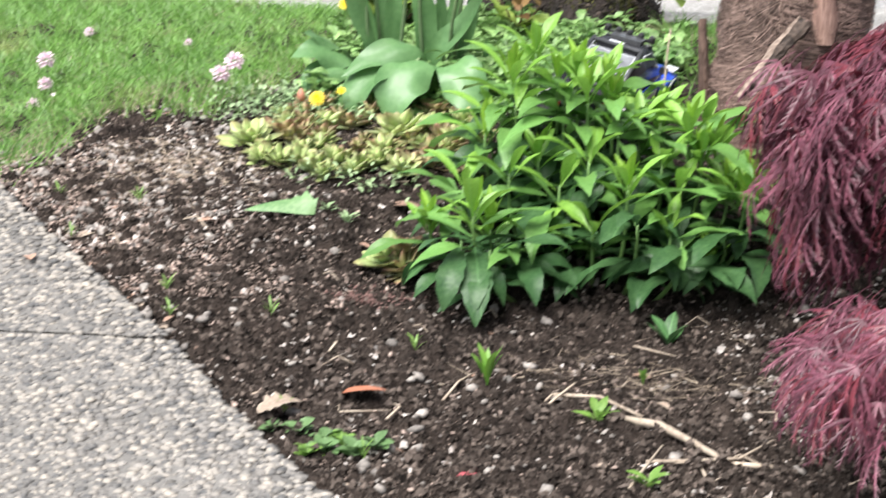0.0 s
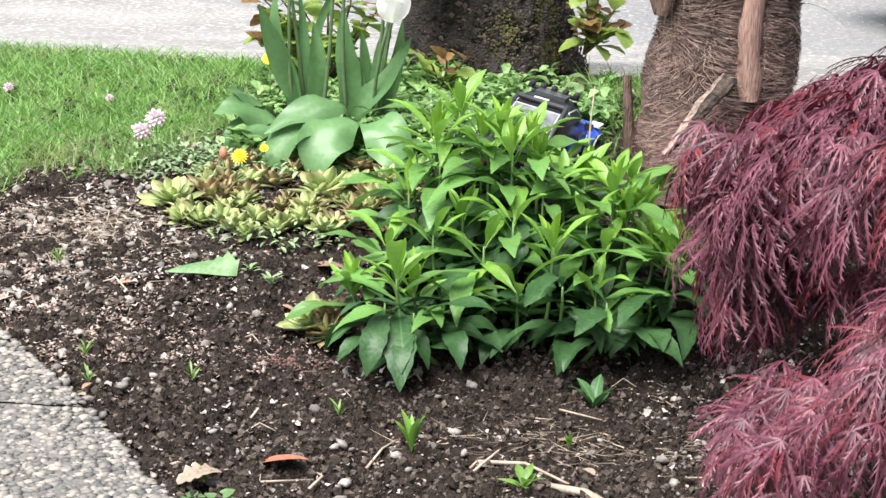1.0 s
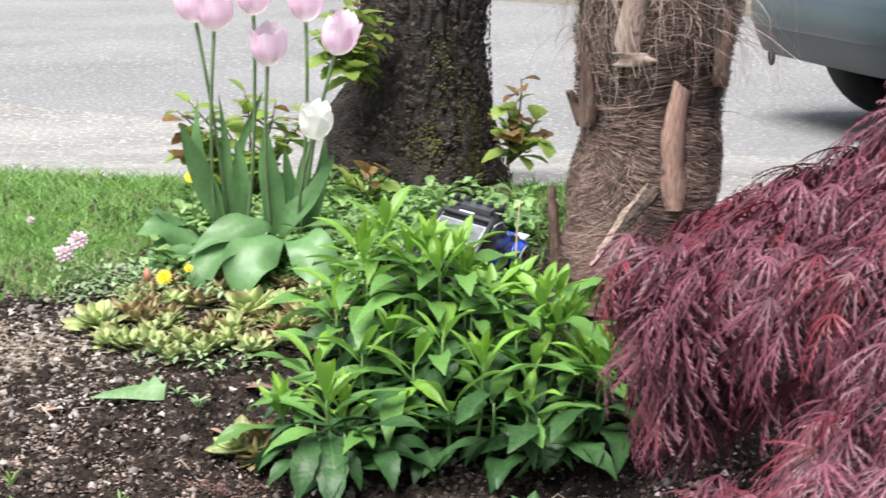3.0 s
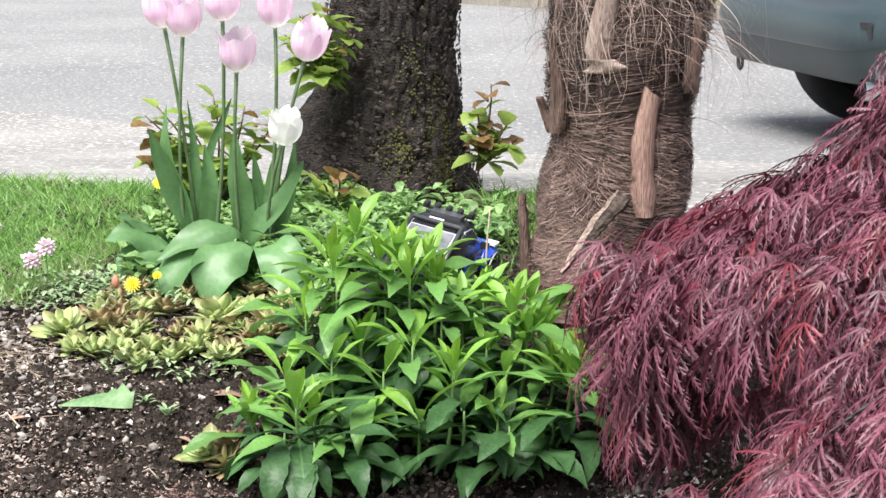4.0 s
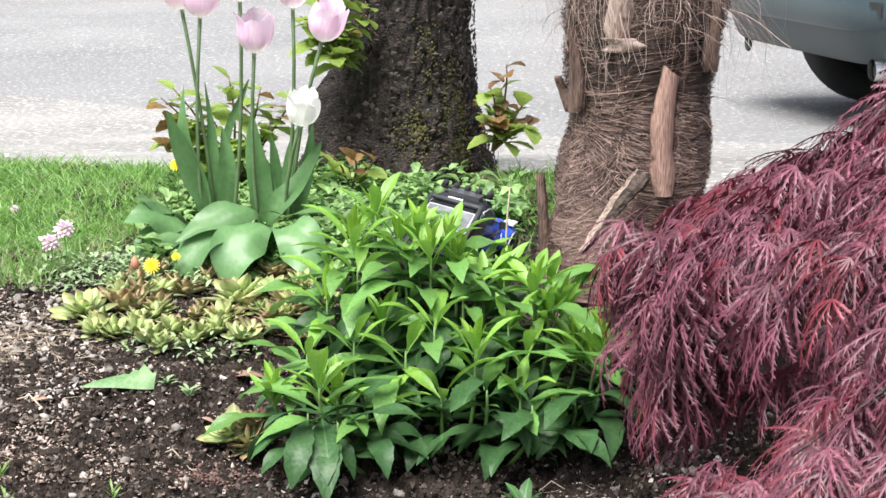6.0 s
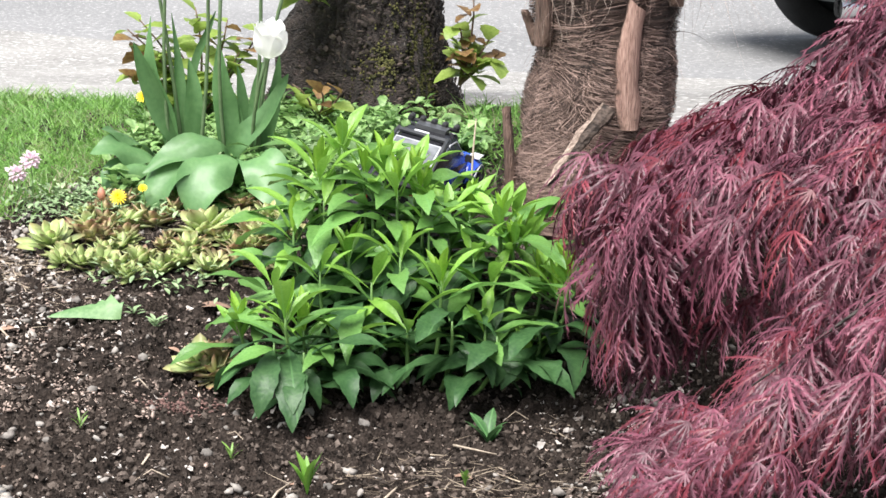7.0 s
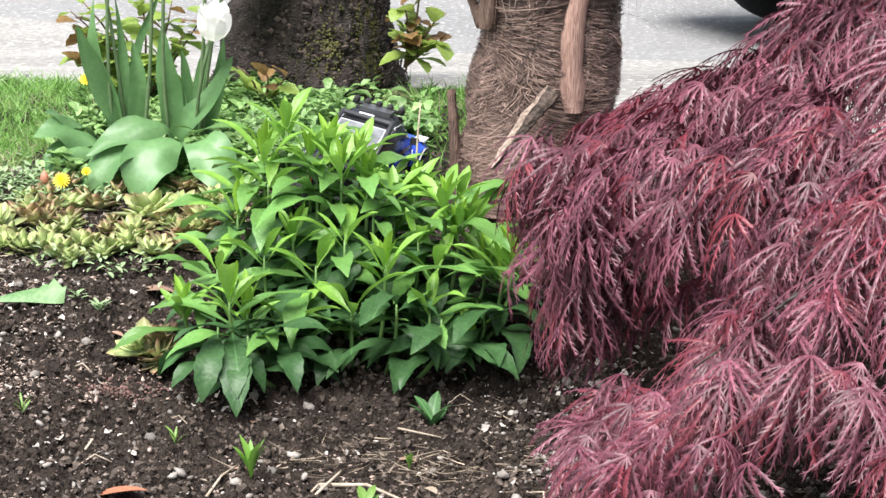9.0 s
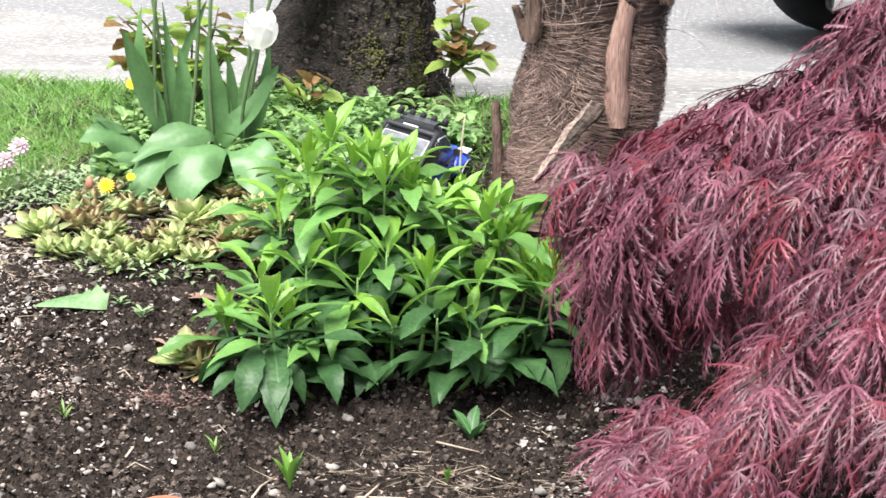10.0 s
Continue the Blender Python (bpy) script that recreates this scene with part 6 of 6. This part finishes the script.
win = panel("rear_window", deck(0.42, 0.001), (0.084, 0, 0), ALONG * 0.062, UP, TKS, truck, 0.0015, "silver-framed rear window")
panel("pane", deck(0.42, 0.0028), (0.076, 0, 0), ALONG * 0.054, UP, TKG, win, 0.0008)
panel("deck_badge", deck(0.80, 0.001), (0.034, 0, 0), ALONG * 0.012, UP, TKW, truck)
for k in range(4):
    panel("louvre", deck(0.99, 0.001) + Vector((-0.030 + 0.020 * k, 0, 0)), (0.014, 0, 0), ALONG * 0.016, UP, TKR, truck, 0.003)
panel("spoiler", (0, -0.183, 0.104), (0.112, 0, 0), (0, 0.016, 0.003), (0, -0.2, 1), PLASTIC, truck, 0.005)
panel("roof_trim", deck(0.03, 0.002), (0.088, 0, 0), ALONG * 0.008, UP, TKR, truck, 0.004)
panel("roof_badge", (-0.006, -0.022, 0.1605), (0.026, 0, 0), (0, 0.010, 0.001), (0, -0.1, 1), TKW, truck, 0.0008)
panel("roof_box", (0.004, 0.010, 0.1605), (0.054, 0, 0), (0, 0.030, 0), (0, 0, 1), TKR, truck, 0.008)
panel("windscreen", (0, 0.068, 0.134), (0.084, 0, 0), (0, 0.056, -0.046), (0, 0.63, 0.77), TKG, truck)
rack = part("light_bar", Heap().add(*tube([(-0.046, 0.030, 0.166), (0.046, 0.030, 0.166)], (.0035, .0035), 8)).mesh("light_bar", PLASTIC), truck)
for k in range(5):
    q = -0.040 + 0.020 * k
    part("lamp", Heap().add(*tube([(q, 0.022, 0.170), (q, 0.029, 0.171), (q, 0.036, 0.171)], (.0035, .0055, .0055), 10)).mesh("lamp", PLASTIC, smooth=False), rack)
for s in (-1, 1):
    part("deck_rail", Heap().add(*tube([deck(-0.02, 0.003) + Vector((s * 0.043, 0, 0)), deck(0.5, 0.005) + Vector((s * 0.046, 0, 0)), deck(1.0, 0.004) + Vector((s * 0.049, 0, 0))], (.0038, .0038, .0034), 8)).mesh("deck_rail", TKR), truck)
    side = lambda y, z: Vector((s * (0.0585 - 0.0145 * (z - 0.100) / 0.058), y, z))
    part("side_window", Heap().add([side(-0.020, 0.150), side(0.030, 0.148), side(0.074, 0.118), side(-0.026, 0.118)], [(0, 1, 2, 3)]).mesh("side_window", TKG, smooth=False), truck, Matrix.Translation((s * 0.0006, 0, 0)))
    outline("window_frame", side(-0.020, 0.150), side(0.030, 0.148), side(0.074, 0.118), side(-0.026, 0.118), TKS, truck)
    outline("quarter_frame", side(-0.040, 0.146), side(-0.030, 0.148), side(-0.034, 0.118), side(-0.046, 0.118), TKS, truck)
    for y, name in ((0.122, "front_fender"), (-0.112, "rear_fender")):
        arch = [(y - 0.052, .004, .003, .070, .082), (y - 0.034, .011, .008, .082, .100), (y, .014, .010, .090, .109), (y + 0.034, .011, .008, .082, .101), (y + 0.052, .004, .003, .070, .082)]
        fender = part(name, Heap().add(*slabs_of(arch)).mesh(name, TKB if y > 0 else TK, smooth=False), truck, Matrix.Translation((s * 0.064, 0, 0)), "bright blue front fender" if y > 0 else "")
        hoop = [(s * 0.015, y + 0.048 * math.cos(q), 0.052 + 0.044 * math.sin(q)) for q in np.linspace(0.35, 2.79, 11)]
        part("arch_trim", Heap().add(*tube(hoop, (.0016,) * 11, 5)).mesh("arch_trim", TKS), fender)
    panel("fender_print", (s * 0.066, 0.128, 0.1080), (0.020, 0, 0), (0, 0.034, 0), (0, 0, 1), TKW, truck, 0.0028, "white flash on the fender")
    panel("door_print", (s * 0.0668, -0.005, 0.096), (0, 0.105, 0), (-s * 0.001, 0, 0.012), (s, 0, 0.1), TKB, truck, 0.0012, "bright blue printed stripe")
    panel("flank_print", (s * 0.0668, -0.125, 0.097), (0, 0.070, 0), (-s * 0.001, 0, 0.008), (s, 0, 0.1), TKW, truck, 0.0012)
    panel("door_bar", (s * 0.0678, 0.010, 0.083), (0, 0.060, 0), (0, 0, 0.011), (s, 0, 0), TKW, truck, 0.0012, "white graphic bar")
    panel("door_bar", (s * 0.0678, 0.014, 0.068), (0, 0.034, 0), (0, 0, 0.006), (s, 0, 0), TKW, truck, 0.0012, "white graphic bar")
    panel("hood_print", (s * 0.036, 0.135, 0.1040), (s * 0.028, 0, -0.001), (0, 0.080, -0.012), (0, 0.14, 1), TKB, truck, 0.002, "bright blue printed hood panel")
    panel("tail_light", (s * 0.043, -0.187, 0.082), (0.018, 0, 0), (0, 0, 0.026), (0, -1, 0), TAIL, truck, 0.002, "dark red tail light")
    panel("mirror", (s * 0.070, 0.055, 0.120), (0.014, 0, 0), (0, 0, 0.012), (0, -1, 0), PLASTIC, truck, 0.006)
box_of("chassis", [(-0.16, .025, .025, .036, .062), (0.16, .025, .025, .036, .062)], PLASTIC, truck)
part("bumper", Heap().add(*tube([(-0.055, -0.188, 0.056), (-0.03, -0.196, 0.054), (0.03, -0.196, 0.054), (0.055, -0.188, 0.056)], (.005,) * 4, 8)).mesh("bumper", PLASTIC), truck)


def toy_tyre():
    v, f = [], []
    n = 48
    ring = ((-0.016, 0.024), (-0.019, 0.034), (-0.016, 0.041), (-0.006, 0.0425), (0.006, 0.0425), (0.016, 0.041), (0.019, 0.034), (0.016, 0.024))
    for k in range(n):
        a = 6.2832 * k / n
        for i, (x, r) in enumerate(ring):
            q = r * (0.93 if r > 0.04 and (k // 2 + (i > 3)) % 2 else 1.0)
            v.append((x, q * math.cos(a), q * math.sin(a)))
    m = len(ring)
    for k in range(n):
        for i in range(m):
            f.append((k * m + i, k * m + (i + 1) % m, ((k + 1) % n) * m + (i + 1) % m, ((k + 1) % n) * m + i))
    return Heap().add(v, f).mesh("tyre", RUBBER, smooth=False)


TYRE = toy_tyre()
RIMM = Heap().add(*tube([(-0.014, 0, 0), (-0.012, 0, 0), (0.012, 0, 0), (0.014, 0, 0)], (.004, .025, .025, .006), 20)).mesh("rim", RIM, smooth=False)
for s in (-1, 1):
    for y in (-0.108, 0.120):
        w = part("wheel", Heap().add(*tube([(0, 0, 0), (-s * 0.05, 0, 0)], (.005, .005), 8)).mesh("axle", PLASTIC), truck, pose(s * 0.068, y, 0.040))
        part("tyre", TYRE, w), part("rim", RIMM, w)

# ---- the parked car across the apron ----
PAINT = mat("car_paint", (0.040, 0.060, 0.067), (0.050, 0.074, 0.082), 3, 40, 0.32, 0, metal=0.35)
# body paint again, darkened for the shade on the down-facing skirt
PAINT_SHADED = mat("car_paint_shaded", (0.024, 0.036, 0.039), (0.031, 0.044, 0.048), 6, 60, 0.45, 0.1, 0.001)
TRIMP = mat("car_plastic", (0.022, 0.025, 0.026), (0.036, 0.039, 0.040), 20, 120, 0.55, 0.2, 0.001)
CTYRE = mat("car_tyre", (0.014, 0.014, 0.014), (0.026, 0.026, 0.026), 20, 120, 0.85, 0.2, 0.002)
CHROME = mat("chrome", (0.55, 0.55, 0.56), (0.7, 0.7, 0.7), 20, 90, 0.15, 0, metal=1.0)
CGLASS = mat("car_glass", (0.02, 0.025, 0.028), (0.03, 0.035, 0.04), 5, 50, 0.05, 0)
RED = mat("car_lamp_red", (0.35, 0.02, 0.02), (0.45, 0.04, 0.03), 20, 90, 0.2, 0)
# local axes: the tail faces -Y, the car runs along +Y
car = thing("parked_car", pose(1.234, 7.163, -0.0206, 0, 0, -78.5) @ Matrix.Scale(0.912, 4), "grey-blue car parked along the road, seen from its tail", "car")


def loft(sections, name, material, bevel=0.05):
    """Body through cross-sections along y: (y, half width, foot z, top z, shoulder share)."""
    v, f = [], []
    n = 12
    for y, w, zb, zt, tw in sections:
        hh = zt - zb
        for x, z in ((-0.82, 0), (-0.97, 0.10), (-1, 0.3), (-1, 0.62), (-tw, 0.93), (-tw + 0.10, 1), (tw - 0.10, 1), (tw, 0.93), (1, 0.62), (1, 0.3), (0.97, 0.10), (0.82, 0)):
            v.append((x * w, y, zb + z * hh))
    for i in range(len(sections) - 1):
        for k in range(n):
            f.append((i * n + k, i * n + n + k, i * n + n + (k + 1) % n, i * n + (k + 1) % n))
    f += [tuple(range(n)), tuple(range(len(sections) * n - 1, len(sections) * n - n - 1, -1))]
    return Heap().add(v, f).mesh(name, material)


def sweep(rows, name, material):
    """A panel across the tail: rows of (inward y, z), bent round the corners."""
    v, f = [], []
    n = 41
    for dy, z in rows:
        for i in range(n):
            x = -1 + 2 * i / (n - 1)
            v.append((0.93 * x, dy + 0.20 * abs(x) ** 7, z + 0.05 * abs(x) ** 9))
    for j in range(len(rows) - 1):
        f += [(j * n + i, j * n + i + 1, (j + 1) * n + i + 1, (j + 1) * n + i) for i in range(n - 1)]
    return Heap().add(v, f).mesh(name, material)


part("body", loft([(0.20, .84, .40, 0.92, .88), (0.28, .87, .33, 0.98, .9), (0.5, .89, .27, 1.0, .93), (3.4, .89, .25, .98, .93), (4.1, .86, .26, .88, .9), (4.4, .70, .32, .75, .85)], "body", PAINT), car)
part("greenhouse", loft([(0.22, .76, .95, 1.2, .85), (0.45, .76, .95, 1.55, .82), (1.2, .76, .95, 1.62, .82), (2.2, .76, .95, 1.56, .8), (3.0, .74, .95, 1.02, .9)], "greenhouse", CGLASS), car)
bump = part("rear_bumper", sweep([(-0.044, .336), (-0.056, .348), (-0.055, .40), (-0.045, .46), (-0.03, .485), (0.085, .508), (0.10, .525), (0.115, .60)], "rear_bumper", PAINT), car)
# the skirt's shade is in its colour; its paint matches the bumper
part("bumper_skirt", sweep([(0.30, .26), (0.12, .215), (0.02, .212), (0.0, .222), (-0.03, .29), (-0.047, .346)], "bumper_skirt", PAINT_SHADED), bump, None, "lower bumper, body paint darkened as shade")
part("tailgate", sweep([(0.117, .60), (0.125, .64), (0.135, .75), (0.16, .90), (0.20, .95)], "tailgate", PAINT), car)
for s in (1,):
    tab = [(s * (0.785 + a * 0.40), 0.42 + c * 0.62) for a, c in ((-.07, .045), (.05, .045), (.05, -.05), (.02, -.05), (.0, .012), (-.07, .018))]
    part("reflector", Heap().add([(x, -0.060 + 0.20 * abs(x / 0.93) ** 7, z) for x, z in tab], [(0, 1, 2, 3, 4, 5)]).mesh("reflector", CTYRE, smooth=False), bump)
for s in (-1, 1):
    part("tail_lamp", loft([(0.13, .0 + .08, .76, .92, .9), (0.26, .10, .74, .94, .9)], "tail_lamp", RED), car, Matrix.Translation((s * 0.70, 0, 0)))
part("exhaust", Heap().add(*tube([(0.77, 0.0, 0.205), (0.77, 0.04, 0.205), (0.77, 0.08, 0.205), (0.75, 0.4, 0.215)], (.040, .041, .036, .034), 22, False)).mesh("exhaust", CHROME), car, None, "chrome exhaust tip")
part("exhaust_pipe", Heap().add(*tube([(0.77, 0.02, 0.205), (0.77, 0.05, 0.205)], (.034, .034), 18)).mesh("exhaust_pipe", CTYRE), car)
part("underbody", loft([(0.18, .70, .20, 0.34, .9), (0.6, .80, .18, 0.36, .9), (4.0, .80, .18, .36, .9)], "underbody", CTYRE), car)
hook = [(-0.56 + 0.026 * math.cos(a), 0.02, 0.205 + 0.035 * math.sin(a)) for a in np.linspace(0, 6.283, 17)]
part("tow_hook", Heap().add(*tube(hook, (.008,) * 17, 6, False)).mesh("tow_hook", TRIMP), car)


def wheel_at(x, y):
    v, f = [], []
    ring = ((-.105, .22), (-.11, .29), (-.095, .325), (-.05, .335), (.05, .335), (.095, .325), (.11, .29), (.105, .22))
    m, n = len(ring), 40
    for k in range(n):
        a = 6.2832 * k / n
        v += [(q, r * math.cos(a), r * math.sin(a)) for q, r in ring]
    for k in range(n):
        for i in range(m):
            f.append((k * m + i, k * m + (i + 1) % m, ((k + 1) % n) * m + (i + 1) % m, ((k + 1) % n) * m + i))
    w = part("wheel", Heap().add(*tube([(-0.09, 0, 0), (0.09, 0, 0)], (.05, .05), 12)).mesh("hub", TRIMP), car, Matrix.Translation((x, y, 0.248)))
    part("tyre", Heap().add(v, f).mesh("tyre", CTYRE), w)
    part("rim", Heap().add(*tube([(-.074, 0, 0), (-.07, 0, 0), (.07, 0, 0), (.074, 0, 0)], (.05, .225, .225, .05), 28)).mesh("rim", TRIMP), w)


for x in (-0.70, 0.70):
    for y in (0.66, 3.3):
        wheel_at(x, y)
